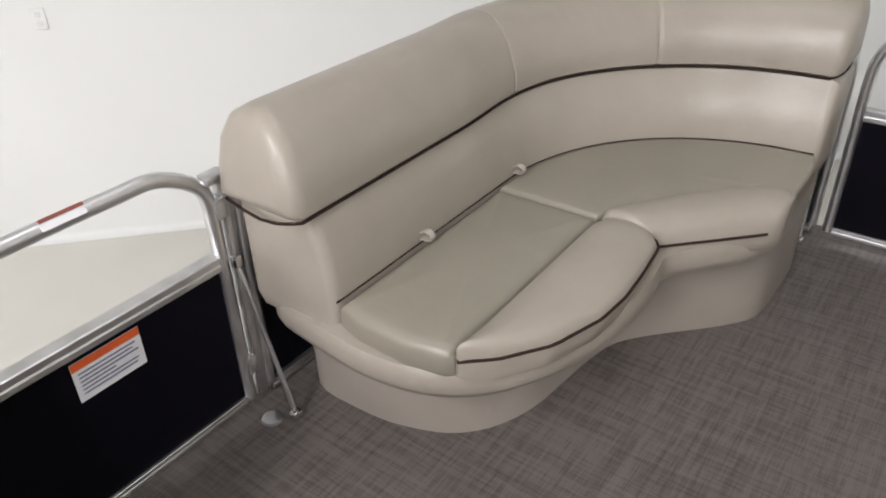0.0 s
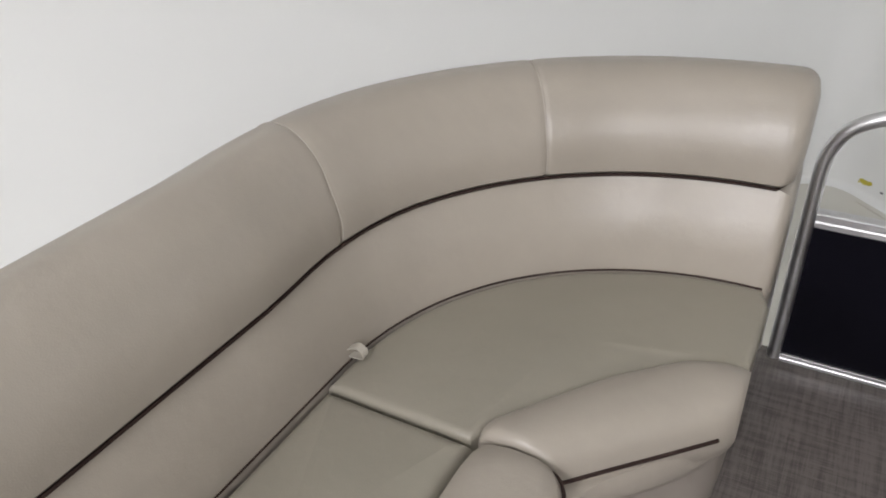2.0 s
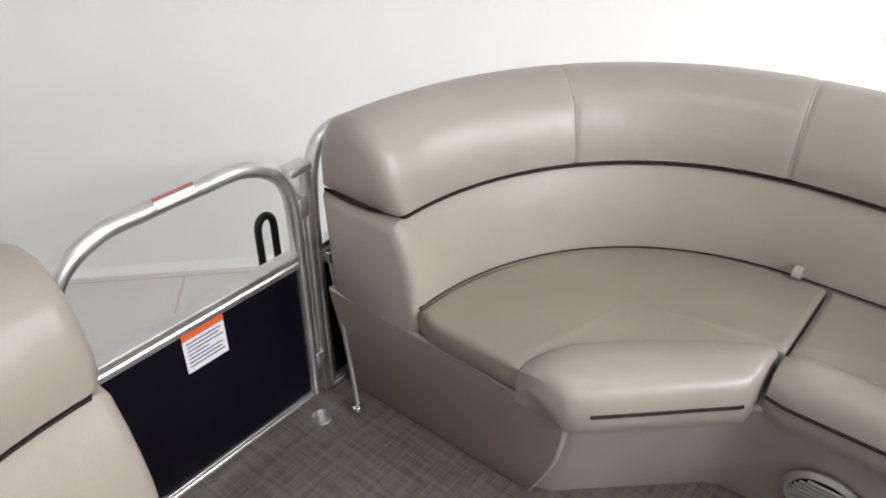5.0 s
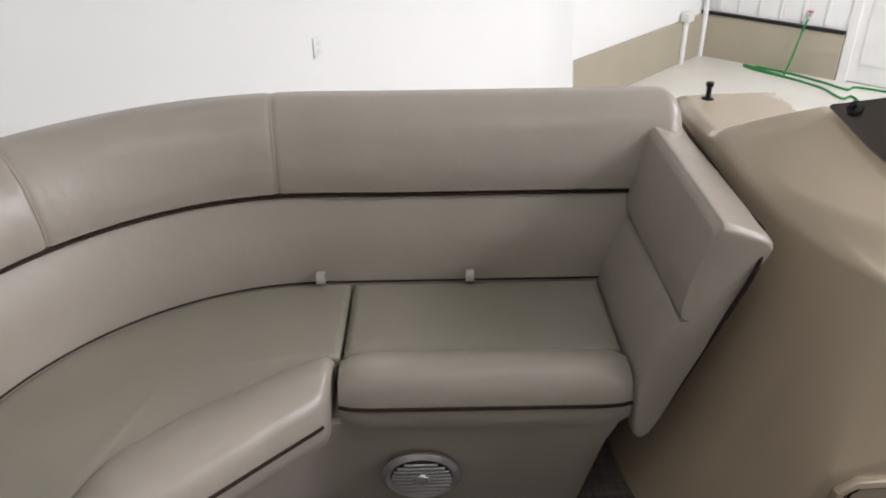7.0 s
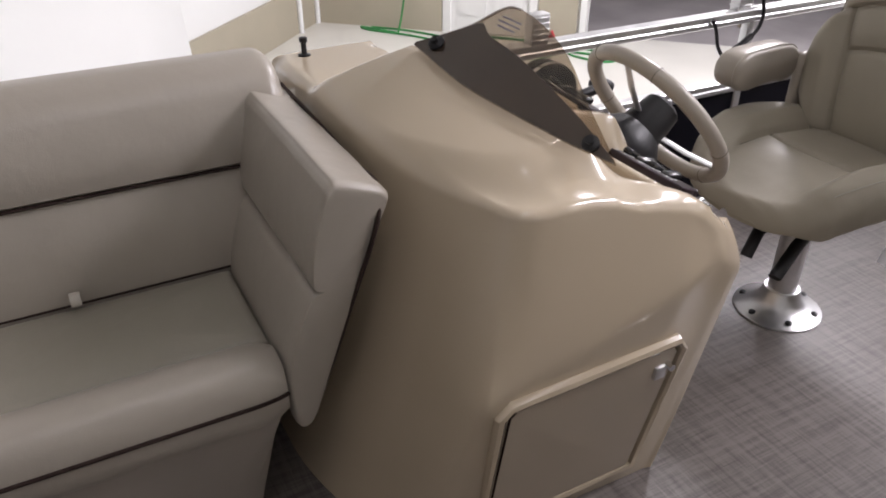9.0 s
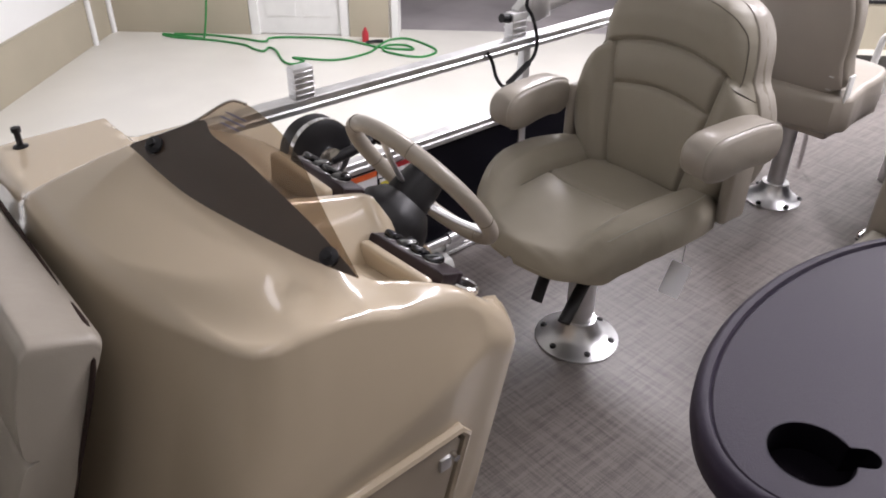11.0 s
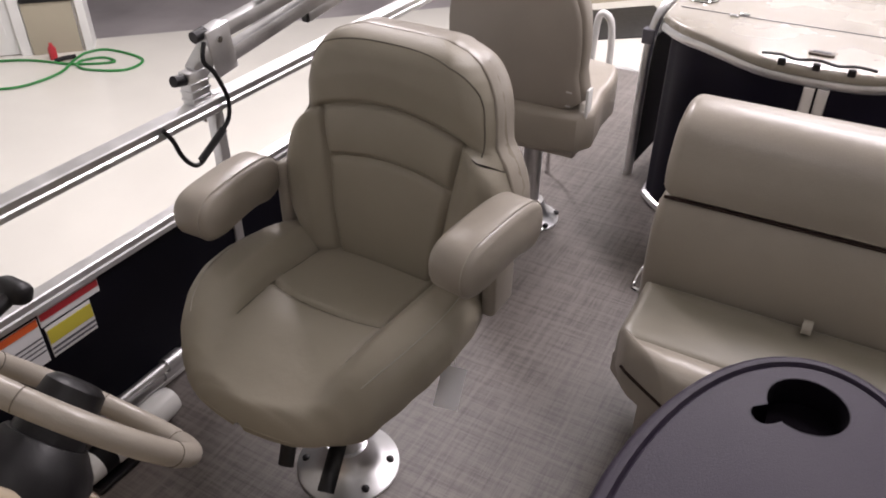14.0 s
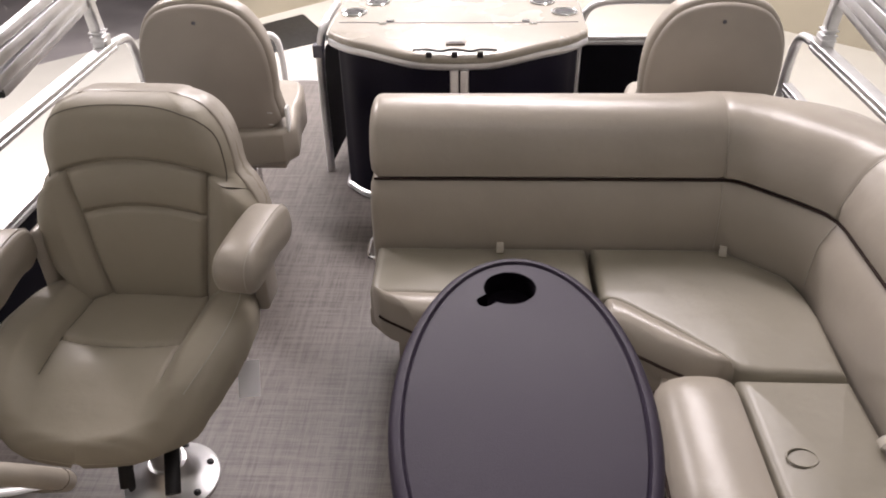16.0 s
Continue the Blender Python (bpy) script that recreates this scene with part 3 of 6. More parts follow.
def roll_edge(back, front, z_top=0.418, n=26, z_bot=0.30, drop=0.066):
    """The line of the piping along the nose of a roll."""
    b = [at_frac([Vector((x, y, 0)) for x, y in back], k / n) for k in range(n + 1)]
    f = [at_frac([Vector((x, y, 0)) for x, y in front], k / n) for k in range(n + 1)]
    out = []
    for k in range(n + 1):
        e = min(k, n - k)
        sh = (0.72, 0.9, 0.97)[e] if e < 3 else 1.0
        mid, zc = b[k].lerp(f[k], 0.5), (z_bot + z_top) / 2
        p = mid + (f[k] - mid) * (0.5 + 0.5 * sh) + (f[k] - b[k]).normalized() * 0.0015
        out.append(Vector((p.x, p.y, zc + (z_top - drop - zc) * sh)))
    return out


NOSE_BACK = [(-0.645, 1.205), (-0.645, 1.3), (-0.645, 1.81)]
NOSE_FRONT = [(-0.637, 1.202), (-0.58, 1.25), (-0.513, 1.345), (-0.474, 1.47), (-0.466, 1.565), (-0.472, 1.667), (-0.485, 1.785), (-0.51, 1.825)]


def bow_lounge(s, label):
    th = thing("lounge", label, "lounge seat", "bow lounges")
    flip = 1
    y_aft = 1.185 if s < 0 else 1.095
    top = [(o, 0.594 + (z - 0.594) * (0.98 if s < 0 else 0.88)) for o, z in BOLSTER]

    def lean_out(p, z):
        return (0.028 if s < 0 else 0.012) * min(1.0, max(0.0, (p.y - 1.75) / 0.35)) * min(1.0, max(0.0, (z - 0.42) / 0.17))

    side = 0.938 if s < 0 else 0.924
    plan = bow_plan(y_aft, side)
    long_plan = bow_plan(1.137, side) if s < 0 else plan
    if s > 0:
        plan = long_plan = [(-x, y) for x, y in plan]
        flip = -1
    lower = BACK + [(0.2, 0.59), (0.258, 0.585), (0.255, 0.33), (0.235, 0.30)]
    part("backrest", sweep(plan, lower, 0.03, flip, 1.0, lean_out), VINYL, th, "lower backrest in beige vinyl")
    part("bolster", sweep(long_plan, top + [(0.25, 0.595), (0.06, 0.592)], 0.04, flip, 1.0, lean_out, (len(long_plan) - 23, len(long_plan) - 13), rake=0.34 if s < 0 else 0.0), VINYL, th, "rounded upper backrest bolster in beige vinyl")
    pipe = offset_line(long_plan[2:-2], 0.0365, 0.5925, flip, lean_out)
    f0, l0 = stations(long_plan)[2], stations(long_plan)[-3]
    ext0 = [Vector((f0[0].x + f0[1].x * flip * o - f0[2].x * e, f0[0].y + f0[1].y * flip * o - f0[2].y * e, 0.594)) for o, e in ((0.24, 0.014), (0.174, 0.028), (0.115, 0.036), (0.075, 0.03), (0.048, 0.014))]
    ext1 = [Vector((l0[0].x + l0[1].x * flip * o + l0[2].x * e, l0[0].y + l0[1].y * flip * o + l0[2].y * e, 0.594)) for o, e in ((0.09, 0.012), (0.125, 0.022), (0.175, 0.025), (0.26, 0.018))]
    part("piping", tube((ext0 if s < 0 else []) + pipe + ext1, 0.0034, 8), DARK_PIPE, th, "dark brown piping")
    part("seat_piping", tube(offset_line(plan[1:-1], 0.0, 0.4, flip), 0.0025, 6), DARK_PIPE, th, "thin dark edge piping")
    n = len(plan)
    for idx in (n - 23, n - 13):
        seam_line(th, plan, idx, top[1:10], flip, r=0.001, shift=0.002 + lean_out(Vector(plan[idx]), 0.7), lift=-0.0028)
    mx = (lambda pts: pts) if s < 0 else mirror_x
    # cushions
    corner = [(x, y) for x, y in bow_plan(y_aft, side) if y > 1.82][:-1]
    flat_b = [(-0.655, 1.816), (0.004 - side, 1.816)] + [(x + 0.004, y - 0.002) for x, y in corner] + [(-0.29, 2.40), (-0.29, 2.19), (-0.40, 2.145), (-0.5, 2.05), (-0.59, 1.93), (-0.64, 1.86)]
    part("corner_cushion", cushion(mx(flat_b), 0.335, 0.402, 0.016, 0.008), VINYL_SEAT, th, "corner seat cushion in taupe vinyl")
    part("front_roll", roll(mx([(-0.655, 1.825), (-0.64, 1.87), (-0.59, 1.94), (-0.5, 2.06), (-0.40, 2.155), (-0.288, 2.2)]), mx([(-0.53, 1.826), (-0.507, 1.838), (-0.45, 1.897), (-0.38, 1.968), (-0.31, 2.04), (-0.284, 2.075)])), VINYL, th, "rounded front roll of the cushion")
    part("roll_piping", tube(roll_edge(mx([(-0.655, 1.825), (-0.64, 1.87), (-0.59, 1.94), (-0.5, 2.06), (-0.40, 2.155), (-0.288, 2.2)]), mx([(-0.53, 1.826), (-0.507, 1.838), (-0.45, 1.897), (-0.38, 1.968), (-0.31, 2.04), (-0.284, 2.075)]))[4:22], 0.0036, 8), DARK_PIPE, th, "dark brown piping")
    if s < 0:
        flat_a = [(0.004 - side, 1.812), (0.004 - side, 1.20), (-0.87, 1.182), (-0.75, 1.178), (-0.665, 1.196), (-0.65, 1.21), (-0.65, 1.812)]
        part("aft_cushion", cushion(flat_a, 0.328, 0.402, 0.03, 0.008), VINYL_SEAT, th, "aft seat cushion in taupe vinyl")
        part("aft_front_roll", roll(NOSE_BACK, NOSE_FRONT, 0.33, 0.42, 40, drop=0.036), VINYL, th, "rounded front roll of the aft cushion")
        part("roll_piping", tube([(-0.65, 1.216, 0.392)] + roll_edge(NOSE_BACK, NOSE_FRONT, 0.42, 40, 0.33, 0.036), 0.0036, 8), DARK_PIPE, th, "dark brown piping")
        foot = [(-1.17, 1.4), (-1.17, 1.285), (-0.95, 1.285), (-0.86, 1.305), (-0.76, 1.345), (-0.69, 1.42), (-0.645, 1.53), (-0.632, 1.66), (-0.615, 1.80), (-0.585, 1.90), (-0.33, 2.15), (-0.305, 2.25), (-0.305, 2.66), (-1.17, 2.66)]
        lip = [(-1.165, 1.3), (-1.165, 1.19), (-0.97, 1.164), (-0.86, 1.152), (-0.75, 1.162), (-0.655, 1.198), (-0.575, 1.272), (-0.513, 1.385), (-0.474, 1.52), (-0.46, 1.64), (-0.464, 1.75), (-0.488, 1.84), (-0.305, 2.045), (-0.29, 2.2), (-0.295, 2.66), (-1.165, 2.66)]
    else:
        flat_a = [(0.004 - side, 1.812), (0.004 - side, 1.27), (-0.66, 1.27), (-0.66, 1.812)]
        part("aft_cushion", cushion(mx(flat_a), 0.31, 0.402, 0.02, 0.008), VINYL_SEAT, th, "aft seat cushion in taupe vinyl")
        part("aft_front_roll", roll(mx([(-0.655, 1.272), (-0.655, 1.812)]), mx([(-0.55, 1.272), (-0.552, 1.812)]), 0.30, 0.42), VINYL, th, "rounded front roll of the aft cushion")
        part("roll_piping", tube(roll_edge(mx([(-0.655, 1.272), (-0.655, 1.812)]), mx([(-0.55, 1.272), (-0.552, 1.812)]), 0.42), 0.0036, 8), DARK_PIPE, th, "dark brown piping")
        foot = [(-1.17, 1.34), (-0.64, 1.34), (-0.64, 1.85), (-0.625, 1.89), (-0.41, 2.12), (-0.375, 2.16), (-0.37, 2.25), (-0.37, 2.69), (-1.17, 2.69)]
        lip = [(-1.165, 1.275), (-0.565, 1.275), (-0.565, 1.82), (-0.55, 1.85), (-0.36, 2.05), (-0.33, 2.08), (-0.325, 2.2), (-0.325, 2.69), (-1.165, 2.69)]
    if s < 0:
        part("base_latch", box((0.012, 0.05, 0.026), (-0.585, 1.535, 0.205), 0.004, 2, Matrix.Rotation(radians(-12), 4, "Z") @ Matrix.Rotation(radians(-25), 4, "Y")), CHROME, th, "small chrome catch on the base")
    def eased(o):
        """Rounds the corners of an outline."""
        for _ in range(2 if s < 0 else 0):
            o = [tuple(Vector(a).lerp(Vector(b), k)) for a, b in zip(o, o[1:] + o[:1]) for k in (0.25, 0.75)]
        return o

    foot, lip = resample(ccw(eased(mx(foot))), 0.04), resample(ccw(eased(mx(lip))), 0.04)
    # match the two outlines by length along them
    def even(o, m=110):
        o = [Vector(p) for p in o]
        seg = [(b - a).length for a, b in zip(o, o[1:] + o[:1])]
        tot, out, i, acc = sum(seg), [], 0, 0.0
        for k in range(m):
            want = tot * k / m
            while acc + seg[i] < want:
                acc += seg[i]
                i += 1
            out.append(o[i].lerp(o[(i + 1) % len(o)], (want - acc) / seg[i]))
        return out
    foot, lip = even(foot), even(lip)

    def lev(k, z):
        return [Vector((*a.lerp(b, k), z)) for a, b in zip(foot, lip)]

    if s < 0:
        part("base", loft([lev(0, 0.0), lev(0.02, 0.1), lev(0.1, 0.18), lev(0.45, 0.25), lev(0.62, 0.275)]), BASE, th, "moulded beige plastic base")
        part("base_rim", loft([lev(0.6, 0.262), lev(0.85, 0.266), lev(0.95, 0.274), lev(1.0, 0.29), lev(1.0, 0.31), lev(0.985, 0.325), lev(0.94, 0.338), lev(0.7, 0.342)]), VINYL, th, "padded rim of the base")
    else:
        part("base", loft([lev(0, 0.0), lev(0.3, 0.1), lev(0.62, 0.2), lev(0.9, 0.285), lev(0.98, 0.312), lev(0.9, 0.32)]), BASE, th, "moulded beige plastic base")
        # flat end board towards the bow gate, leaning in at its foot, with a rounded front corner
        board = [(2.715, 0.0), (2.715, 0.344), (2.5, 0.341), (2.28, 0.33), (2.14, 0.319), (2.108, 0.314), (2.094, 0.305), (2.089, 0.287), (2.092, 0.255), (2.11, 0.17), (2.135, 0.1), (2.18, 0.0)]
        rings_ = []
        for d, o in ((0.004, 0.0), (0.0, 0.004), (0.0, 0.018), (0.004, 0.022)):
            rings_.append([Vector((0.354 - 0.057 * z / 0.34 + o, y, z)) for y, z in [tuple(q) for q in inset(ccw(board), d)]])
        part("end_board", loft(rings_), BASE, th, "flat moulded end board")
    for y, x in ((1.49, 0.003 - side), (1.897, 0.003 - side)) if s < 0 else ((1.555, 0.003 - side), (1.88, 0.003 - side)):
        loop_tab(th, (x * (1 if s < 0 else -1), y, 0.415), (s, 0, 0))
    return th


bow_lounge(-1, "curved beige vinyl bow lounge with dark piping and a rounded end")
star_lounge = bow_lounge(1, "curved beige vinyl bow lounge with dark piping beside the console")
# speaker in the base of the starboard lounge
def speaker(parent, at, turn):
    m = Matrix.Translation(at) @ turn
    sp = part("speaker", turned([(0, -0.004), (0.075, -0.004), (0.08, 0.004), (0.07, 0.012), (0.062, 0.006), (0.0, 0.004)], (0, 0, 0), 32, turn=m), ALU, parent, "round grey speaker with a slotted grille")
    part("cone", turned([(0, 0.0065), (0.061, 0.0065), (0.061, 0.0075), (0, 0.0075)], (0, 0, 0), 32, turn=m), BLACK, sp, "dark speaker cone")
    bars = bmesh.new()
    for k in range(-4, 5):
        w = 2 * math.sqrt(max(0.0, 0.06**2 - (k * 0.0125) ** 2))
        box((w, 0.0062, 0.005), (0, k * 0.0125, 0.0105), 0.0015, 2, None, bars)
    bmesh.ops.transform(bars, matrix=m, verts=bars.verts)
    part("grille", bars, ALU, sp, "slatted grey grille")
    part("dust_cap", turned([(0, 0.008), (0.018, 0.008), (0.015, 0.015), (0, 0.018)], (0, 0, 0), 16, turn=m), ALU, sp)


speaker(star_lounge, (0.59, 1.665, 0.15), Matrix.Rotation(radians(-13), 4, "Y") @ Matrix.Rotation(radians(90), 4, "Z") @ Matrix.Rotation(radians(90), 4, "X") @ Matrix.Rotation(radians(180), 4, "Y"))
# ---------------------------------------------------------------- helm console
def smoked(name, tint):
    """Thin tinted acrylic: clear through, with a glossy skin."""
    m, n, l, b = nodes_of(name)
    n.remove(b)
    clear, gloss, mix, fres = (n.new(k) for k in ("ShaderNodeBsdfTransparent", "ShaderNodeBsdfGlossy", "ShaderNodeMixShader", "ShaderNodeLayerWeight"))
    curve = n.new("ShaderNodeMath")
    curve.operation = "MULTIPLY_ADD"
    curve.inputs[1].default_value, curve.inputs[2].default_value = 0.5, 0.03
    clear.inputs["Color"].default_value = (*tint, 1)
    gloss.inputs["Roughness"].default_value = 0.04
    fres.inputs["Blend"].default_value = 0.15
    l.new(fres.outputs["Facing"], curve.inputs[0])
    l.new(curve.outputs["Value"], mix.inputs["Fac"])
    l.new(clear.outputs["BSDF"], mix.inputs[1])
    l.new(gloss.outputs["BSDF"], mix.inputs[2])
    l.new(mix.outputs["Shader"], n["Material Output"].inputs["Surface"])
    return m


SMOKE = smoked("smoked_acrylic", (0.62, 0.56, 0.49))


def step01(a, b, x):
    t = min(1.0, max(0.0, (x - a) / (b - a)))
    return t * t * (3 - 2 * t)


def along(x, table):
    for (a, u), (b, v) in zip(table, table[1:]):
        if x <= b:
            return u + (v - u) * min(1.0, max(0.0, (x - a) / (b - a)))
    return table[-1][1]


CREST_X = [(0.46, 0.418), (0.52, 0.404), (0.573, 0.4), (0.624, 0.413), (0.676, 0.432), (0.73, 0.455)]
CREST_Z = [(0.44, 0.545), (0.48, 0.575), (0.52, 0.606), (0.573, 0.638), (0.624, 0.66), (0.676, 0.677), (0.73, 0.686)]


def console_top(p):
    """Height of the moulding: a sloping hump below the windscreen, a low ledge inboard, a shelf at the rail, the dash aft."""
    x, y = p[0], p[1]
    k = min(1.0, max(0.0, (x - 0.42) / 0.38))
    line = 0.735 + 0.165 * k + 0.024 * math.sin(math.pi * k)
    crest = 0.732 + 0.09 * k
    edge = along(x, [(0.4, 0.695), (0.567, 0.7), (0.92, 0.742), (1.2, 0.75)])
    ledge = 0.694 - 0.045 * step01(0.88, 0.62, y)
    shelf = 0.722
    dash = 0.655 - 0.5 * max(0.0, 0.65 - y) + 0.01 * k
    inboard = x - 0.398 - 7.3 * max(0.0, y - 0.86) ** 2
    outboard = x - (0.83 + (y - 0.89) * 0.62)
    if y >= line:
        f = (y - line) / (1.05 - line)
        z = crest + (edge - crest) * f + 0.007 * math.sin(math.pi * min(1.0, f))
    else:
        z = dash + (crest - dash) * step01(0.13, 0.0, line - y)
        ledge = min(ledge, max(dash, ledge - 0.5 * max(0.0, 0.65 - y)))
    if z > ledge:
        z = ledge + (z - ledge) * step01(-0.03, 0.1, inboard)
    if y > line - 0.12 and z > shelf:
        z = shelf + (z - shelf) * step01(0.06, -0.01, outboard)
    # inboard crest above the sunken switch bay
    share = step01(0.77, 0.7, y) * step01(0.4, 0.46, y)
    if share > 0 and x < 0.62:
        cx_, cz_ = along(y, CREST_X), along(y, CREST_Z)
        rim_ = cz_ - along(y, ((0.6, 0.75), (0.73, 0.35))) * max(0.0, cx_ - x)
        sunk = min(rim_, max(z - 0.07, cz_ - 0.062))
        bay = sunk + (rim_ - sunk) * step01(0.04, -0.012, x - cx_)
        z += (bay - z) * share
    return z


con = thing("helm_console", "glossy tan fibreglass helm console with a smoked windscreen", "console")
top_o = [(0.365, 0.48), (0.37, 0.6), (0.374, 0.8), (0.373, 0.88), (0.379, 0.928), (0.404, 0.957), (0.462, 0.978), (0.57, 1.014), (0.7, 1.045), (0.85, 1.058), (1.0, 1.058), (1.19, 1.055), (1.232, 1.02), (1.235, 0.7), (1.215, 0.5), (1.12, 0.46), (0.8, 0.44), (0.5, 0.435), (0.4, 0.44)]
foot_o = [(0.385, 0.60), (0.386, 0.7), (0.39, 0.85), (0.389, 0.99), (0.394, 1.05), (0.424, 1.1), (0.5, 1.15), (0.62, 1.195), (0.74, 1.22), (0.86, 1.225), (1.0, 1.225), (1.15, 1.225), (1.17, 1.15), (1.17, 0.8), (1.16, 0.66), (1.1, 0.62), (0.8, 0.60), (0.5, 0.575), (0.39, 0.575)]


def dense(o, k=18):
    return [p.to_2d() for p in smooth_path([(x, y, 0) for x, y in o], k, True)]


TO, FO = dense(top_o), dense(foot_o)
TO = TO if ccw([tuple(p) for p in TO]) == [tuple(p) for p in TO] else TO[::-1]
FO = FO if ccw([tuple(p) for p in FO]) == [tuple(p) for p in FO] else FO[::-1]
rings = []
R_TOP = 0.027
cx, cy = 0.78, 0.75


def shrunk(d):
    return [Vector((cx + (p.x - cx) * (1 - d * r_at(p) / 0.43), cy + (p.y - cy) * (1 - d * r_at(p) / 0.31))) for p in TO]


def r_at(p):
    """Edge radius: soft at the aft inboard corner, tight along the front."""
    return R_TOP - 0.011 * step01(0.6, 0.45, p.x) + 0.045 * step01(0.62, 0.48, p.y) * step01(0.8, 0.5, p.x)


BULGE = 0.339


def side_break(y):
    return 0.375 + 0.29 * (1.0 - y)


def side_point(f, t, h):
    """Shell between foot and top: the inboard face stands upright, then leans in above a soft diagonal break."""
    z = h * (console_top(t) - r_at(t))
    p = f.lerp(t, h ** 0.9)
    brk = side_break(t.y)
    zt = console_top(t) - r_at(t)
    d, soft_ = z - brk, 0.016
    over = 0.0 if d < -soft_ else d if d > soft_ else (d + soft_) ** 2 / (4 * soft_)
    low, high = (BULGE - f.x) / brk, (t.x - BULGE) / max(0.05, zt - brk)
    inb = step01(0.5, 0.4, t.x) * step01(0.46, 0.62, t.y)
    x = f.x + low * z + (high - low) * over
    return Vector((p.x + (x - p.x) * inb, p.y, z))


for h in (0.0, 0.15, 0.3, 0.45, 0.5, 0.53, *[0.55 + 0.015 * k for k in range(25)], 0.95, 1.0):
    rings.append([side_point(f, t, h) for f, t in zip(FO, TO)])
for k in range(1, 7):
    a = k / 6 * math.pi / 2
    rings.append([Vector((p.x, p.y, console_top(p) - r_at(t) * (1 - math.sin(a)))) for p, t in zip(shrunk(1 - math.cos(a)), TO)])
inner = shrunk(1.0)
for s in (0.99, 0.98, 0.97, 0.96, 0.95, 0.94, 0.93, 0.92, 0.91, 0.9, 0.89, 0.88, 0.87, 0.86, 0.85, 0.84, 0.83, 0.82, 0.805, 0.79, 0.775, 0.76, 0.73, 0.7, 0.67, 0.64, 0.61, 0.58, 0.54, 0.5, 0.46, 0.42, 0.38, 0.34, 0.29, 0.25, 0.2, 0.15, 0.02):
    row = []
    for p in inner:
        x, y = cx + (p.x - cx) * s, cy + (p.y - cy) * s
        row.append(Vector((x, y, console_top((x, y)))))
    rings.append(row)
shell_mesh = loft(rings)
for _ in range(6):
    bmesh.ops.smooth_vert(shell_mesh, verts=[v for v in shell_mesh.verts if 0.388 < v.co.x < 0.56 and 0.47 < v.co.y < 0.72 and v.co.z > 0.56], factor=0.5, use_axis_x=False, use_axis_y=False, use_axis_z=True)
part("console_body", shell_mesh, GEL, con, "glossy tan moulded shell")


def on_side(y, z, off=0.0):
    """A point on the console's inboard face."""
    return Vector((0.39 + (BULGE - 0.39) * min(1.0, z / side_break(y)) - off, y, z))


def strip_loop(pts, r):
    return tube(pts, r, 8, closed=True)


# access hatch in the inboard face
HATCH = surface("tan_plastic", (0.41, 0.345, 0.262), 0.35, vary=0.04, grain=0.2, grain_scale=300)
hatch = [on_side(0.985, 0.05, 0.004), on_side(0.972, 0.347, 0.004), on_side(0.958, 0.36, 0.004), on_side(0.62, 0.36, 0.004), on_side(0.61, 0.345, 0.004), on_side(0.655, 0.05, 0.004)]
hb = bmesh.new()
loft([[p + Vector((0.012, 0, 0)) for p in hatch], [p + Vector((-0.004, 0, 0)) for p in hatch]], bm=hb)
part("hatch_door", hb, HATCH, con, "flat tan access hatch", smooth=False)
part("hatch_frame", strip_loop([p + Vector((-0.002, 0, 0)) for p in [on_side(1.0, 0.04), on_side(0.99, 0.354), on_side(0.972, 0.371), on_side(0.61, 0.371), on_side(0.592, 0.348), on_side(0.64, 0.04)]], 0.0115), GEL, con, "raised moulded hatch frame")
# dark tube painted in for the shade of the thin gap round the hatch
part("gap_line", strip_loop([p + Vector((-0.001, 0, 0)) for p in hatch], 0.0025), DARK_PIPE, con, "dark line drawn in for the shaded hatch gap")
lt = part("latch", box((0.012, 0.026, 0.03), on_side(0.645, 0.31, 0.010), 0.004), ALU, con, "small steel latch")
part("latch_knob", rod(on_side(0.628, 0.322, 0.006), on_side(0.628, 0.322, 0.024), 0.007, 10), CHROME, lt)

# dash pods, switch panels
PLUM = surface("plum_plastic", (0.022, 0.012, 0.016), 0.35, vary=0.15, scale=20, grain=0.2)


GLOSS_BLACK = surface("gloss_black", (0.008, 0.008, 0.01), 0.16, vary=0.1, coat=0.4)


def axes(a, b, pitch):
    """Frame at a: x runs to b, y lies aft and is pitched down, z up."""
    x = (b - a).normalized()
    z = (Vector((0, 0, 1)) - x * x.z).normalized()
    y = z.cross(x)
    if y.y > 0:
        x, y = -x, -y
    turn = Matrix((x, y, z)).transposed().to_4x4() @ Matrix.Rotation(radians(-pitch), 4, "X")
    return turn


def dash_fin(a, b):
    """A moulded rib standing across the dash, ahead of a switch panel."""
    a, b = Vector(a), Vector(b)
    turn = axes(a, b, 0)
    part("dash_rib", box(((b - a).length, 0.022, 0.1), (a + b) / 2 - Vector((0, 0, 0.05)), 0.0075, 3, turn), GEL, con, "moulded rib across the dash")


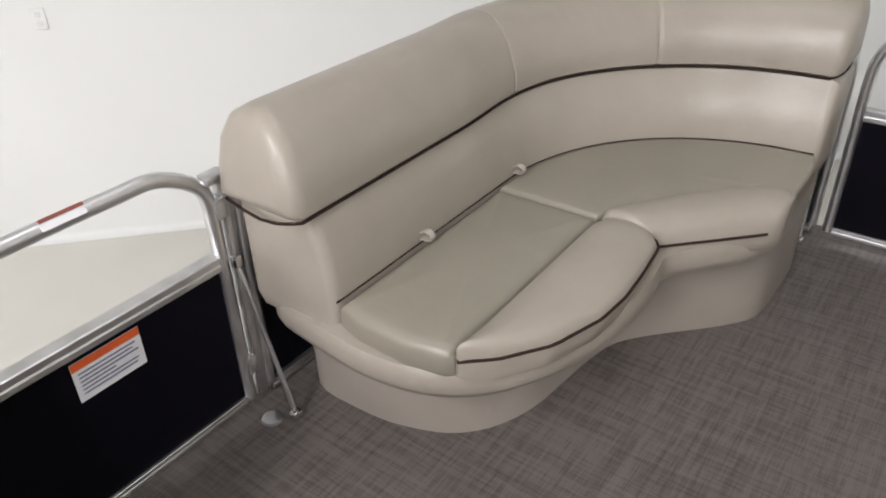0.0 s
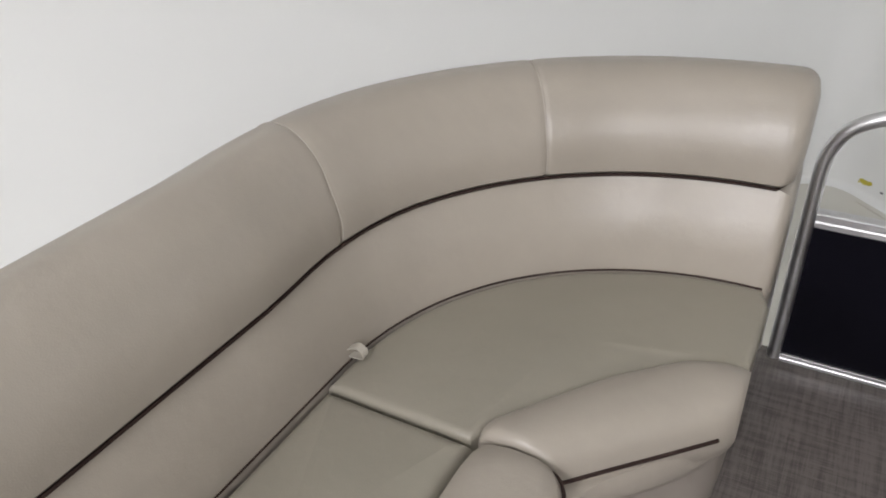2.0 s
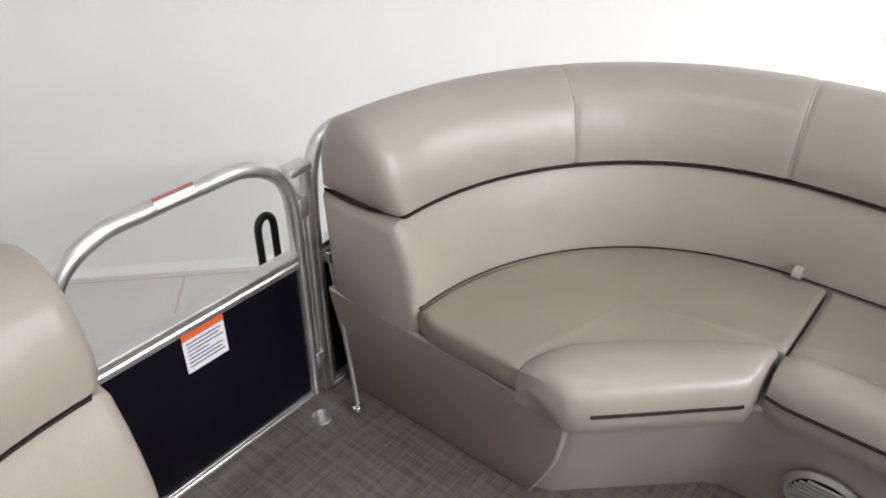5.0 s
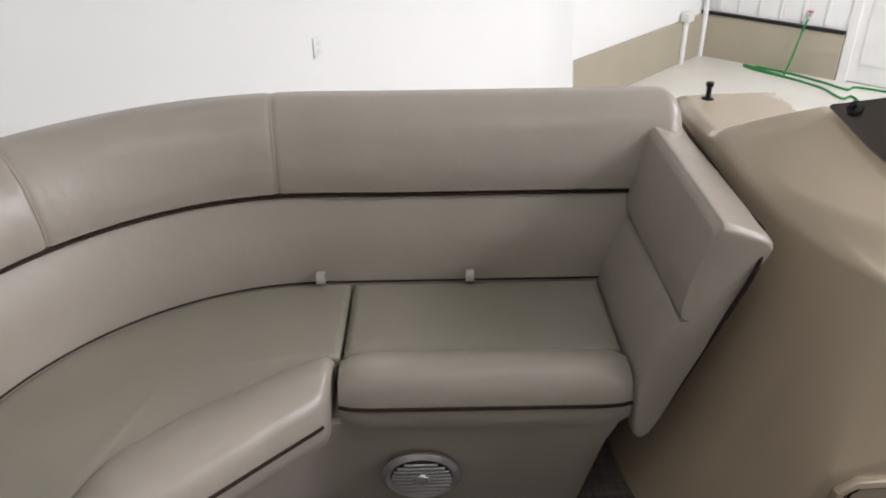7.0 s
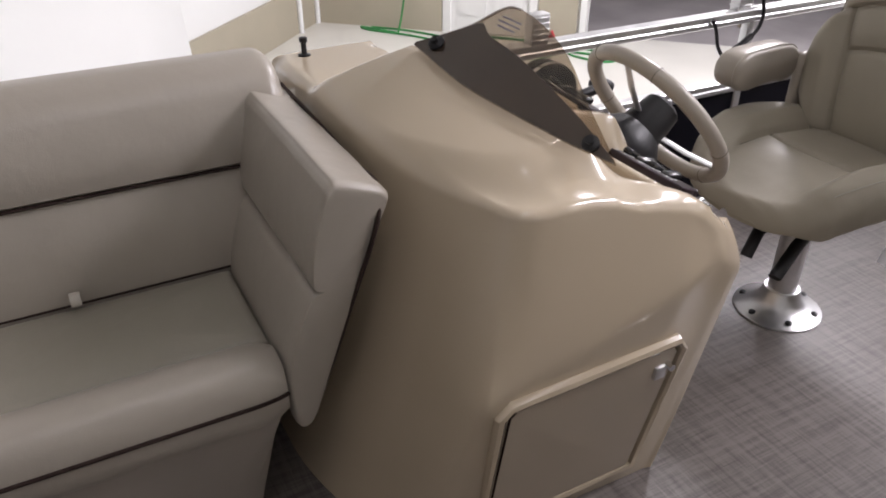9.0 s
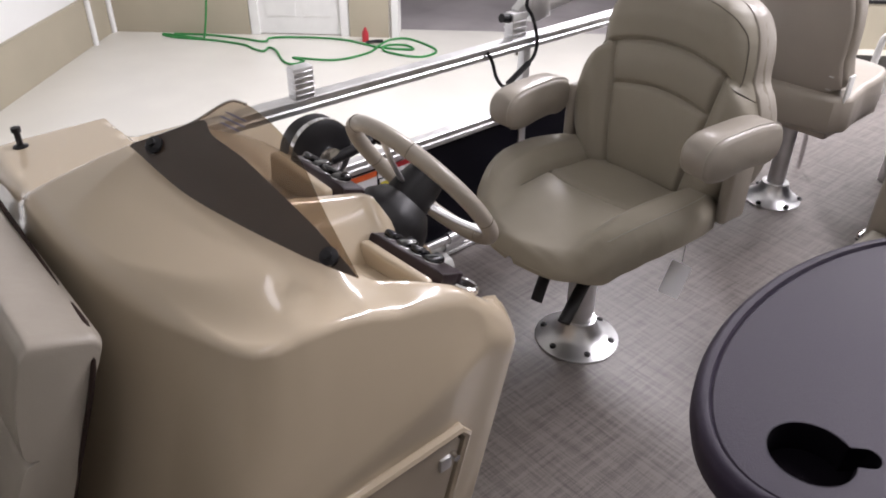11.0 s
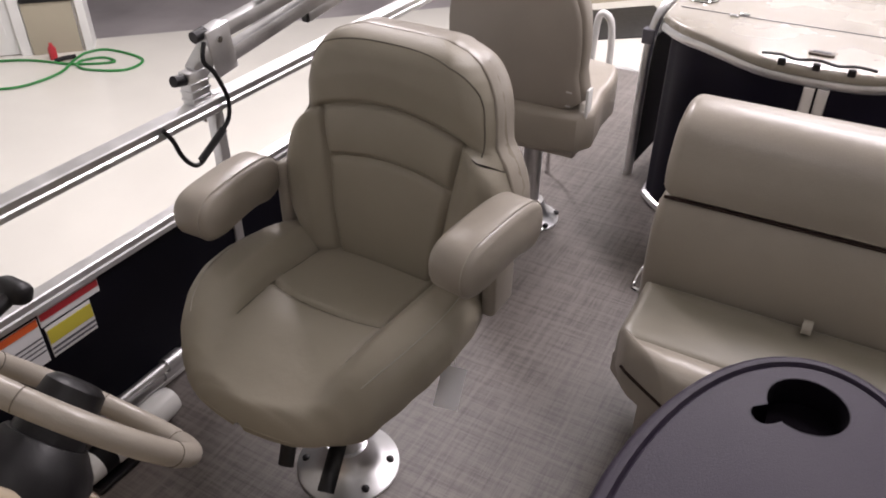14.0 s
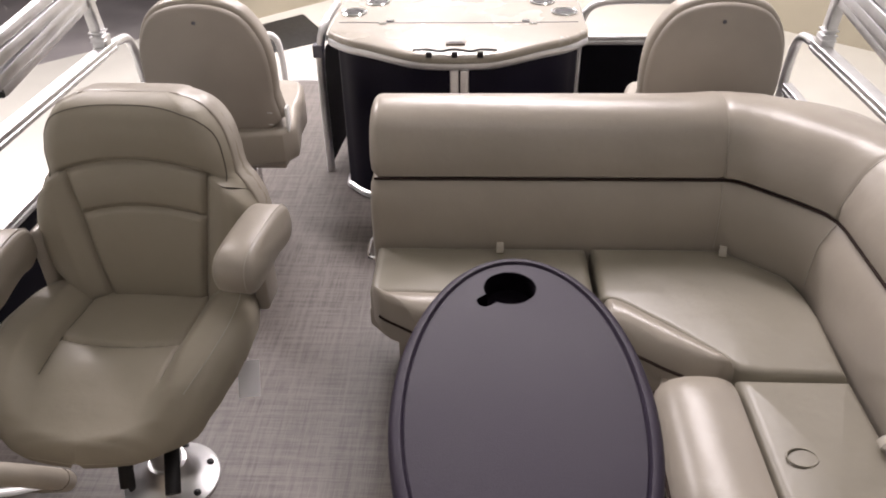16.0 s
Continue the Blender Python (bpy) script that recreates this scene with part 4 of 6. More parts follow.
def switch_panel(a, b, count, start=0.16):
    a, b = Vector(a), Vector(b)
    length, turn = (b - a).length, axes(a, b, 24)
    m = Matrix.Translation((a + b) / 2) @ turn
    sgn = 1 if (turn.to_3x3() @ Vector((1, 0, 0))).dot(b - a) > 0 else -1
    o = [p.to_2d() for p in smooth_path([(x * length / 2, y, 0) for x, y in ((-0.98, -0.004), (-1.0, 0.02), (-0.97, 0.046), (-0.85, 0.052), (0.85, 0.052), (0.97, 0.046), (1.0, 0.02), (0.98, -0.004), (0.85, -0.008), (-0.85, -0.008))], 3, True)]
    bm_ = cushion(o, -0.03, 0.008, 0.005, 0.001, 0.004)
    bmesh.ops.transform(bm_, matrix=m, verts=bm_.verts)
    plate = part("switch_panel", bm_, PLUM, con, "dark plum switch panel with rocker switches")
    for k in range(count):
        at = sgn * (-0.5 + start + k * 0.185) * length
        bm_ = box((0.024, 0.037, 0.014), (at, 0.023, 0.012), 0.0062, 3, Matrix.Rotation(radians(-12), 4, "Z") @ Matrix.Rotation(radians(14 if k % 2 else -12), 4, "X"))
        bmesh.ops.transform(bm_, matrix=m, verts=bm_.verts)
        part("rocker_switch", bm_, GLOSS_BLACK, plate, "glossy black rocker")
        bm_ = tube([(at + 0.0145 * math.cos(q), 0.023 + 0.0205 * math.sin(q), 0.0088) for q in np.linspace(0, 2 * math.pi, 17)[:-1]], 0.0012, 6, closed=True)
        bmesh.ops.transform(bm_, matrix=m, verts=bm_.verts)
        part("rocker_rim", bm_, CHROME, plate, "thin chrome rim")


dash_fin((0.605, 0.617, 0.637), (0.44, 0.603, 0.628))
switch_panel((0.604, 0.594, 0.634), (0.436, 0.572, 0.621), 4)
dash_fin((0.86, 0.638, 0.722), (0.685, 0.63, 0.706))
switch_panel((0.835, 0.607, 0.704), (0.69, 0.59, 0.684), 4)
# gauge binnacle: a ridge with a sharp inboard crease, sloping down aft to the wheel
bn = []
for y, zt, zb in ((0.82, 0.76, 0.66), (0.76, 0.742, 0.62), (0.68, 0.72, 0.6), (0.6, 0.7, 0.57), (0.578, 0.694, 0.56), (0.562, 0.684, 0.55), (0.54, 0.65, 0.54), (0.51, 0.6, 0.53), (0.485, 0.54, 0.5)):
    bn.append([Vector((x, y, z)) for x, z in ((0.575, zb), (0.6, zb + 0.4 * (zt - zb)), (0.638, zt - 0.006), (0.643, zt - 0.0015), (0.65, zt), (0.66, zt - 0.002), (0.672, zt - 0.016), (0.69, zt - 0.034), (0.76, zt - 0.042), (0.785, zb + 0.3 * (zt - zb)), (0.8, zb))])
part("gauge_binnacle", loft(bn), GEL, con, "moulded gauge ridge of the dash", sharp=24)
for x, y, z in ((0.444, 0.527, 0.574), (0.509, 0.51, 0.553)):
    gg = part("gauge", turned([(0, 0), (0.026, 0), (0.03, 0.004), (0.03, 0.012), (0.026, 0.015), (0.023, 0.011), (0, 0.01)], (x, y, z), 24, turn=Matrix.Rotation(radians(24), 4, "X")), CHROME, con, "small chrome rimmed gauge")
    part("gauge_face", turned([(0, 0.0108), (0.022, 0.0118), (0.022, 0.013), (0, 0.013)], (x, y, z), 20, turn=Matrix.Rotation(radians(24), 4, "X")), GLOSS_BLACK, gg)

# windscreen
WA, WB = Vector((0.78, 0.89, 0.82)), Vector((0.42, 0.75, 0.745))
wd = (WB - WA).normalized()
wu = Vector((0.363 * math.cos(radians(42)), -0.932 * math.cos(radians(42)), math.sin(radians(42))))
wu = (wu - wd * wu.dot(wd)).normalized()
wn = wd.cross(wu).normalized()
base_l = smooth_path([(-0.026, -0.006, 0), (0.0, -0.011, 0), (0.11, -0.033, 0), (0.21, -0.038, 0), (0.3, -0.037, 0), (0.345, -0.035, 0), (0.413, -0.028, 0)], 4)
top_l = smooth_path([(-0.027, -0.002, 0), (0.014, 0.034, 0), (0.053, 0.07, 0), (0.087, 0.119, 0), (0.112, 0.13, 0), (0.155, 0.125, 0), (0.21, 0.108, 0), (0.265, 0.078, 0), (0.315, 0.04, 0), (0.36, 0.01, 0), (0.412, -0.025, 0)], 4)
band_l = smooth_path([(-0.025, 0.0, 0), (0.014, 0.031, 0), (0.045, 0.058, 0), (0.074, 0.08, 0), (0.1, 0.064, 0), (0.17, 0.052, 0), (0.25, 0.03, 0), (0.33, 0.006, 0), (0.408, -0.024, 0)], 4)


def wpoint(s, h, off):
    bow = 0.02 * math.sin(math.pi * min(1, max(0, (s + 0.04) / 0.47)))
    return WA + wd * s + wu * h + wn * (off + bow)


if wn.y < 0:
    wn = -wn
rows = 8
m_ = 24


bm = bmesh.new()
front, rear = [], []
for i in range(m_ + 1):
    lo, hi = at_frac(base_l, i / m_), at_frac(top_l, i / m_)
    front.append([wpoint(*lo.lerp(hi, j / rows).to_2d(), 0.0105) for j in range(rows + 1)])
    rear.append([wpoint(*lo.lerp(hi, j / rows).to_2d(), 0.006) for j in range(rows + 1)])
loft([f + r[::-1] for f, r in zip(front, rear)], bm=bm)
ws = part("windscreen", bm, SMOKE, con, "curved smoked brown acrylic windscreen")
ws.visible_shadow = False
# Pale tube painted in for the highlight on the screen's rising edge.
GLINT = surface("pale_glint", (0.55, 0.53, 0.5), 0.1, vary=0.03, coat=0.5)
part("screen_glint", tube([wpoint(*at_frac(top_l, k / 40).to_2d(), 0.008) for k in range(18)], 0.0026, 8), GLINT, con, "pale bead along the windscreen edge, standing in for its highlight")
COAMING = surface("brown_plastic", (0.05, 0.034, 0.024), 0.12, vary=0.1, coat=0.5)
# dark band along the lower half of the screen
cf, cr = [], []
for i in range(m_ + 1):
    lo, hi = at_frac(base_l, i / m_), at_frac(band_l, i / m_)
    cf.append([wpoint(*lo.lerp(hi, j / rows).to_2d(), 0.0135) for j in range(rows + 1)])
    cr.append([wpoint(*lo.lerp(hi, j / rows).to_2d(), 0.0112) for j in range(rows + 1)])
part("screen_band", loft([f + r[::-1] for f, r in zip(cf, cr)]), COAMING, con, "dark brown lower band of the windscreen")
for s, h in ((0.018, 0.012), (0.365, -0.02)):
    part("screen_bolt", turned([(0, 0), (0.014, 0), (0.014, 0.006), (0.006, 0.009), (0.006, 0.016), (0, 0.016)], wpoint(s, h, 0.0135), 14, turn=wn.to_track_quat("Z", "Y").to_matrix().to_4x4()), BLACK, con, "black windscreen bolt")
for j in range(3):
    p, w_ = wpoint(0.12, 0.105 - 0.009 * j, 0.0118), (0.04, 0.046, 0.036, 0.042)[j]
    tab = box((w_, 0.002, 0.0008), (0, 0, 0), 0, 1)
    bmesh.ops.transform(tab, matrix=Matrix.Translation(p) @ Matrix((wd, wu, wn)).transposed().to_4x4(), verts=tab.verts)
    part("etched_line", tab, PRINT, con, smooth=False)
part("light_socket", turned([(0, 0), (0.014, 0), (0.014, 0.003), (0.006, 0.006), (0.006, 0.03), (0.009, 0.031), (0.009, 0.04), (0.0, 0.042)], (1.175, 0.995, console_top((1.175, 0.995)) - 0.001), 14), BLACK, con, "small black navigation light socket")

# steering wheel
INK_BROWN = surface("brown_seam", (0.145, 0.126, 0.1), 0.6, vary=0.1)
wheel = thing("steering_wheel", "beige leather steering wheel with a black hub", "steering wheel")
WC, WN = Vector((0.70, 0.405, 0.64)), Vector((0.0, 0.809, -0.588))
wx, wy = Vector((1, 0, 0)), Vector((0, 0.588, 0.809))
rim = [WC + wx * (0.172 * math.cos(a)) + wy * (0.172 * math.sin(a)) for a in np.linspace(0, 2 * math.pi, 49)[:-1]]
part("rim", tube(rim, 0.0162, 14, closed=True), VINYL, wheel, "beige leather wrapped rim")
for a in (62, 118, 187, 243, 297, 353):
    d = wx * math.cos(radians(a)) + wy * math.sin(radians(a))
    part("wrap_joint", tube([WC + d * (0.172 + 0.0163 * math.cos(k)) + WN * (0.0163 * math.sin(k)) for k in np.linspace(0, 2 * math.pi, 19)[:-1]], 0.0009, 5, closed=True), INK_BROWN, wheel, "stitched joint of the wrap")
for a in (90, 215, 325):
    d = wx * math.cos(radians(a)) + wy * math.sin(radians(a))
    part("spoke", tube([WC + WN * 0.03 + d * 0.03, WC + WN * 0.018 + d * 0.1, WC + d * 0.165], 0.009, 8, flat=0.5), ALU, wheel, "steel spoke")
part("hub", turned([(0, -0.03), (0.03, -0.03), (0.04, -0.022), (0.048, 0.03), (0.05, 0.06), (0.0, 0.06)], WC, 20, turn=WN.to_track_quat("Z", "Y").to_matrix().to_4x4()), BLACK, wheel, "black hub")
part("column", turned([(0.055, 0.05), (0.075, 0.075), (0.085, 0.1), (0.085, 0.125), (0.06, 0.22), (0.0, 0.22)], WC, 24, turn=WN.to_track_quat("Z", "Y").to_matrix().to_4x4()), BLACK, wheel, "black steering column boot")

# throttle
thr = thing("throttle_control", "black and chrome throttle lever at the helm", "throttle")
part("housing", turned([(0, -0.05), (0.075, -0.05), (0.085, -0.03), (0.085, 0.02), (0.07, 0.03), (0, 0.03)], (1.13, 0.378, 0.545), 28, turn=Matrix.Rotation(radians(-90), 4, "Y")), BLACK, thr, "black round housing")
part("chrome_band", turned([(0.08, 0.006), (0.0865, 0.006), (0.0865, 0.02), (0.08, 0.02)], (1.13, 0.378, 0.545), 28, turn=Matrix.Rotation(radians(-90), 4, "Y")), CHROME, thr, "chrome band")
part("pivot", turned([(0, 0), (0.036, 0), (0.036, 0.014), (0.02, 0.018), (0, 0.018)], (1.098, 0.373, 0.53), 20, turn=Matrix.Rotation(radians(-90), 4, "Y")), CHROME, thr, "chrome pivot")
part("lever", tube(smooth_path([(1.09, 0.37, 0.532), (1.085, 0.32, 0.54), (1.085, 0.27, 0.547), (1.09, 0.238, 0.551)], 4), 0.014, 10), BLACK, thr, "black lever arm")
part("grip", box((0.074, 0.04, 0.04), (1.095, 0.226, 0.556), 0.015, 3, Matrix.Rotation(radians(25), 4, "X")), BLACK, thr, "black grip")

# padded end arm against the console
pad = thing("arm_pad", "beige vinyl side bolster leaning against the console", "seat bolster")
# profile (y, z): front face towards the bow, back against the console
prof_pad = [(1.25, 0.268), (1.262, 0.276), (1.268, 0.3), (1.27, 0.38), (1.256, 0.45), (1.232, 0.51), (1.216, 0.535), (1.198, 0.5405), (1.212, 0.547), (1.215, 0.57), (1.206, 0.63), (1.184, 0.7), (1.178, 0.714), (1.17, 0.722), (1.158, 0.724), (1.1, 0.703), (1.088, 0.697), (1.08, 0.688), (1.08, 0.676), (1.11, 0.61), (1.145, 0.52), (1.19, 0.4), (1.232, 0.29)]


def prism_x(prof, x0, x1, r=0.02):
    prof = [(p.x, p.y) for p in smooth_path([(y, z, 0) for y, z in prof], 4, True)]
    cy_, cz_ = sum(p[0] for p in prof) / len(prof), sum(p[1] for p in prof) / len(prof)
    rings_ = []
    ends = [(r * (1 - math.cos(a)), 0.93 + 0.07 * math.sin(a)) for a in np.linspace(0, math.pi / 2, 7)]
    for x, k in [(x0 + e, k) for e, k in ends] + [((x0 + x1) / 2, 1.012)] + [(x1 - e, k) for e, k in ends[::-1]]:
        rings_.append([Vector((x, cy_ + (y - cy_) * k, cz_ + (z - cz_) * k)) for y, z in prof])
    return loft(rings_)


part("pad_body", prism_x(prof_pad, 0.547, 1.1), VINYL, pad, "two-part vinyl bolster with a stitched crease")
part("edge_piping", tube(smooth_path([(0.552, 1.236, 0.29), (0.55, 1.16, 0.485), (0.554, 1.093, 0.675), (0.7, 1.086, 0.692), (1.08, 1.08, 0.70)], 5), 0.004, 6), DARK_PIPE, pad, "dark edge piping")

CHAIR = vinyl("chair_vinyl", (0.312, 0.281, 0.223), 0.5)

# ---------------------------------------------------------------- chairs
def flat_pad(outline, depth, r, m, crown=0.01):
    """A cushion laid in its own plane: outline (x, z) stands upright after the pose m."""
    b = cushion(outline, 0.0, depth, r, crown)
    bmesh.ops.transform(b, matrix=m, verts=b.verts)
    return b


def pedestal(parent, h, plate=0.115, pole=0.037):
    p = part("pedestal_base", turned([(0, 0), (plate, 0), (plate, 0.005), (plate - 0.008, 0.01), (0.075, 0.022), (0.056, 0.04), (0.046, 0.07), (0, 0.07)], (0, 0, 0), 36), ALU, parent, "flared aluminium pedestal base")
    part("pedestal_pole", turned([(0, 0.05), (pole, 0.05), (pole, h), (0, h)], (0, 0, 0), 24), ALU, parent)
    for k in range(6):
        a = radians(30 + 60 * k)
        part("bolt", turned([(0, 0), (0.009, 0), (0.009, 0.007), (0.005, 0.01), (0, 0.01)], (0.094 * math.cos(a), 0.094 * math.sin(a), 0.011), 10), BLACK, p)


def helm_chair():
    c = thing("helm_chair", "taupe vinyl captain's chair with armrests on an aluminium pedestal", "chair", at=(0.665, -0.115, 0))
    c.rotation_euler = (0, 0, radians(-2))
    pedestal(c, 0.36)
    part("slide", box((0.2, 0.24, 0.02), (0, 0, 0.352), 0.006), BLACK, c, "black seat slide")
    for a, b in (((-0.035, 0.19), (-0.045, 0.225)), ((-0.12, 0.15), (-0.145, 0.235))):
        part("lever", tube([(a[0] + 0.02, 0.07, 0.335), (*a, 0.305), (*b, 0.25)], 0.016, 10, flat=0.6), BLACK, c, "black adjusting lever")
    part("lever_bracket", box((0.1, 0.12, 0.03), (-0.07, 0.09, 0.337), 0.006), BLACK, c)

    # seat: half width, seam line and height of the top, all by distance forward
    width = [(-0.225, 0.2), (-0.2, 0.23), (-0.16, 0.254), (-0.1, 0.269), (0.0, 0.276), (0.07, 0.271), (0.13, 0.254), (0.18, 0.227), (0.215, 0.194), (0.243, 0.152), (0.26, 0.108), (0.27, 0.05), (0.273, 0.012)]

    def half_width(y):
        for (a, u), (b, v) in zip(width, width[1:]):
            if y <= b:
                f = min(1.0, max(0.0, (y - a) / (b - a)))
                return u + (v - u) * f
        return width[-1][1]

    def seam_x(y):
        return 0.137 - 0.06 * max(0.0, y)

    def cross_y(x):
        return 0.035 - 1.3 * x * x

    def dip(d, w, h):
        return h * math.exp(-((d / w) ** 2))

    def crown(x, y):
        ax, s = abs(x), seam_x(y)
        z = 0.455 - 0.012 * step01(0.05, -0.2, y) - 0.058 * step01(0.03, 0.3, y) ** 1.5
        ridge = along(y, [(-0.22, 0.03), (-0.12, 0.045), (0.0, 0.047), (0.1, 0.043), (0.16, 0.034), (0.2, 0.016), (0.235, 0.003), (0.27, 0.0)])
        z += ridge * step01(s - 0.015, s + 0.05, ax)
        fade = step01(0.16, 0.08, y)
        z -= dip(ax - s, 0.005, 0.011) * fade
        if ax < s:
            z -= dip(y - cross_y(x), 0.005, 0.009) - 0.006 * math.sin(math.pi * (ax / s) * 0.5 + math.pi / 2) * fade
        return z

    rows_, nu, r = [], 140, 0.05
    SX, SY = 0.016, -0.01
    for j in range(101):
        y = -0.225 + 0.498 * (j / 100) ** 0.92
        w, dw = half_width(y), (half_width(y + 0.004) - half_width(y - 0.004)) / 0.008
        ring_ = []
        for i in range(nu + 1):
            u = 2 * i / nu - 1
            u = math.copysign(1 - (1 - abs(u)) ** 1.25, u)
            d = min((1 - abs(u)) * w / math.sqrt(1 + dw * dw), (y + 0.225) + 0.012)
            e = 1 - min(1.0, d / r)
            ring_.append(Vector((u * w + SX, y + SY, crown(u * w, y) - r * (1 - math.sqrt(1 - e * e)))))
        for k, u in enumerate((1.0, 0.985, 0.9, 0.5, 0.0, -0.5, -0.9, -0.985, -1.0)):
            zz = crown(u * w, y)
            ring_.append(Vector((u * w * 0.985 + SX, y + SY, max(0.36, zz - r - (0.035 if abs(u) > 0.97 else 0.06)) + 0.0)))
        rows_.append(ring_)
    part("seat", loft(rows_), CHAIR, c, "moulded taupe vinyl seat cushion")
    for sx in (-1, 1):
        part("seat_seam", tube(smooth_path([(sx * seam_x(y) + SX, y + SY, crown(seam_x(y), y) - 0.0002) for y in (-0.15, -0.1, -0.05, 0.0, 0.06, 0.12)], 4), 0.0018, 6), INK_BROWN, c, "stitched seam")
        edge = [(sx * (half_width(y) - 0.034) + SX, y + SY, crown(half_width(y) - 0.034, y) - r * (1 - math.sqrt(1 - (1 - 0.034 / r) ** 2)) + 0.0006) for y in (-0.14, -0.08, 0.0, 0.08, 0.14, 0.17)]
        part("seat_seam", tube(smooth_path(edge, 4), 0.0012, 6), THREAD, c, "pale stitched seam")
    part("seat_seam", tube(smooth_path([(x + SX, cross_y(x) + SY, crown(x, cross_y(x)) - 0.0002) for x in (-0.128, -0.09, -0.045, 0, 0.045, 0.09, 0.128)], 3), 0.002, 6), INK_BROWN, c, "stitched seam")

    # backrest: shell, head section, wings, lumbar panels
    lean = Matrix.Translation((0.0, -0.218, 0.43)) @ Matrix.Rotation(radians(97), 4, "X") @ Matrix.Rotation(math.pi, 4, "Y")

    def curve(pts, k=3):
        return [p.to_2d() for p in smooth_path([(x, y, 0) for x, y in pts], k, True)]

    half = [(0.0, 0.2), (0.03, 0.226), (0.08, 0.254), (0.14, 0.268), (0.19, 0.267), (0.235, 0.258), (0.262, 0.247), (0.285, 0.235), (0.31, 0.217), (0.36, 0.211), (0.4, 0.202), (0.43, 0.188), (0.455, 0.168), (0.47, 0.145), (0.48, 0.115), (0.487, 0.085)]
    full = [(x * 0.985, y) for y, x in half] + [(-x * 0.985, y) for y, x in half[::-1]]
    shell = cushion(curve([(x * 1.012, y) for x, y in full], 2), 0.0, 0.1, 0.005, 0.0, 0.03)
    bmesh.ops.transform(shell, matrix=lean @ Matrix.Translation((0, 0, -0.086)), verts=shell.verts)
    # lighter vinyl than the front panels: light on the rim put into the colour
    part("back_shell", shell, VINYL, c, "back shell in lighter beige vinyl, imitating its lit rim")

    def groove(d, w=0.006):
        return 0.010 * math.exp(-((d / w) ** 2))

    def wing_x(y):
        return 0.112 + 0.148 * max(0.0, y)

    def top_arc(x):
        return 0.348 - 1.1 * x * x - 6.0 * max(0.0, abs(x) - 0.172) ** 2

    def mid_arc(x):
        return 0.238 - 1.1 * x * x

    def relief(x, y):
        w = along(y, half)
        d = max(0.0, min(w - abs(x), 0.489 - y, y + 0.03))
        e = 1 - min(1.0, d / 0.05)
        h = -0.03 + 0.09 * math.sqrt(1 - e * e)
        arc1, arc2, side = top_arc(x), mid_arc(x), wing_x(y)
        below = step01(0.008, -0.008, y - arc1)
        h += (1 - below) * 0.012 * step01(0.0, 0.07, y - arc1)
        h += below * (0.024 * step01(-0.006, 0.05, abs(x) - side) - 0.006)
        h -= groove(y - arc1, 0.006)
        if y < arc1:
            h -= groove(abs(x) - side)
            if abs(x) < side:
                h -= 0.8 * groove(y - arc2)
                h += 0.008 * math.sin(math.pi * min(1.0, max(0.0, y / arc2))) if y < arc2 else 0.006 * math.sin(math.pi * (y - arc2) / (arc1 - arc2))
        return h

    def panel(name, label, xs, ys):
        """One upholstered panel of the back: columns xs(y) and rows ys(x share)."""
        rows_ = []
        for j in range(37):
            row = []
            for i in range(49):
                y = ys(i / 48, j / 36)
                x = xs(i / 48, y)
                row.append(lean @ Vector((x, y, relief(x, y))))
            rows_.append(row)
        part(name, loft(rows_, cap=False, closed=False), CHAIR, c, label)

    def wid(y):
        return along(y, half)

    panel("head_section", "rounded taupe head section", lambda u, y: (2 * u - 1) * wid(y), lambda u, v: top_arc((2 * u - 1) * 0.236) + (0.487 - top_arc((2 * u - 1) * 0.236)) * v)
    for sx in (-1, 1):
        panel("side_bolster", "raised side bolster", lambda u, y, sx=sx: sx * (wing_x(y) + (wid(y) - wing_x(y)) * u), lambda u, v: -0.02 + (top_arc(0.165 + 0.071 * u) + 0.02) * v)
    panel("lumbar_panel", "upper back panel", lambda u, y: (2 * u - 1) * wing_x(y), lambda u, v: mid_arc((2 * u - 1) * 0.16) + (top_arc((2 * u - 1) * 0.17) - mid_arc((2 * u - 1) * 0.16)) * v)
    panel("lumbar_panel", "lower back panel", lambda u, y: (2 * u - 1) * wing_x(y), lambda u, v: -0.02 + (mid_arc((2 * u - 1) * 0.16) + 0.02) * v)
    edge = [(-0.2, 0.3), (-0.198, 0.36), (-0.184, 0.41), (-0.145, 0.448), (-0.085, 0.465), (0.0, 0.469), (0.085, 0.465), (0.145, 0.448), (0.184, 0.41), (0.198, 0.36), (0.2, 0.3)]
    part("edge_seam", tube([lean @ Vector((p.x, p.y, relief(p.x, p.y) + 0.0005)) for p in smooth_path([(x, y, 0) for x, y in edge], 4)], 0.0016, 6), INK_BROWN, c, "edge seam")
    # armrests: a padded block with a rounded nose, on a padded upright
    arm = [(0.05, 0.648), (0.047, 0.672), (0.032, 0.692), (0.0, 0.704), (-0.08, 0.708), (-0.13, 0.707), (-0.172, 0.7), (-0.195, 0.68), (-0.2, 0.645), (-0.187, 0.617), (-0.155, 0.606), (-0.12, 0.612), (-0.07, 0.61), (-0.02, 0.604), (0.022, 0.61), (0.043, 0.625)]
    arm = [p.to_2d() for p in smooth_path([(y, z, 0) for y, z in arm], 3, True)]
    for sx in (-1, 1):
        m = Matrix.Translation((sx * 0.288 - 0.043, -0.12 if sx < 0 else -0.09, 0 if sx < 0 else -0.06)) @ Matrix.Rotation(radians(sx * 5), 4, "Z") @ Matrix.Translation((0, 0.12, 0)) @ Matrix(((0, 0, 1, 0), (1, 0, 0, 0), (0, 1, 0, 0), (0, 0, 0, 1)))
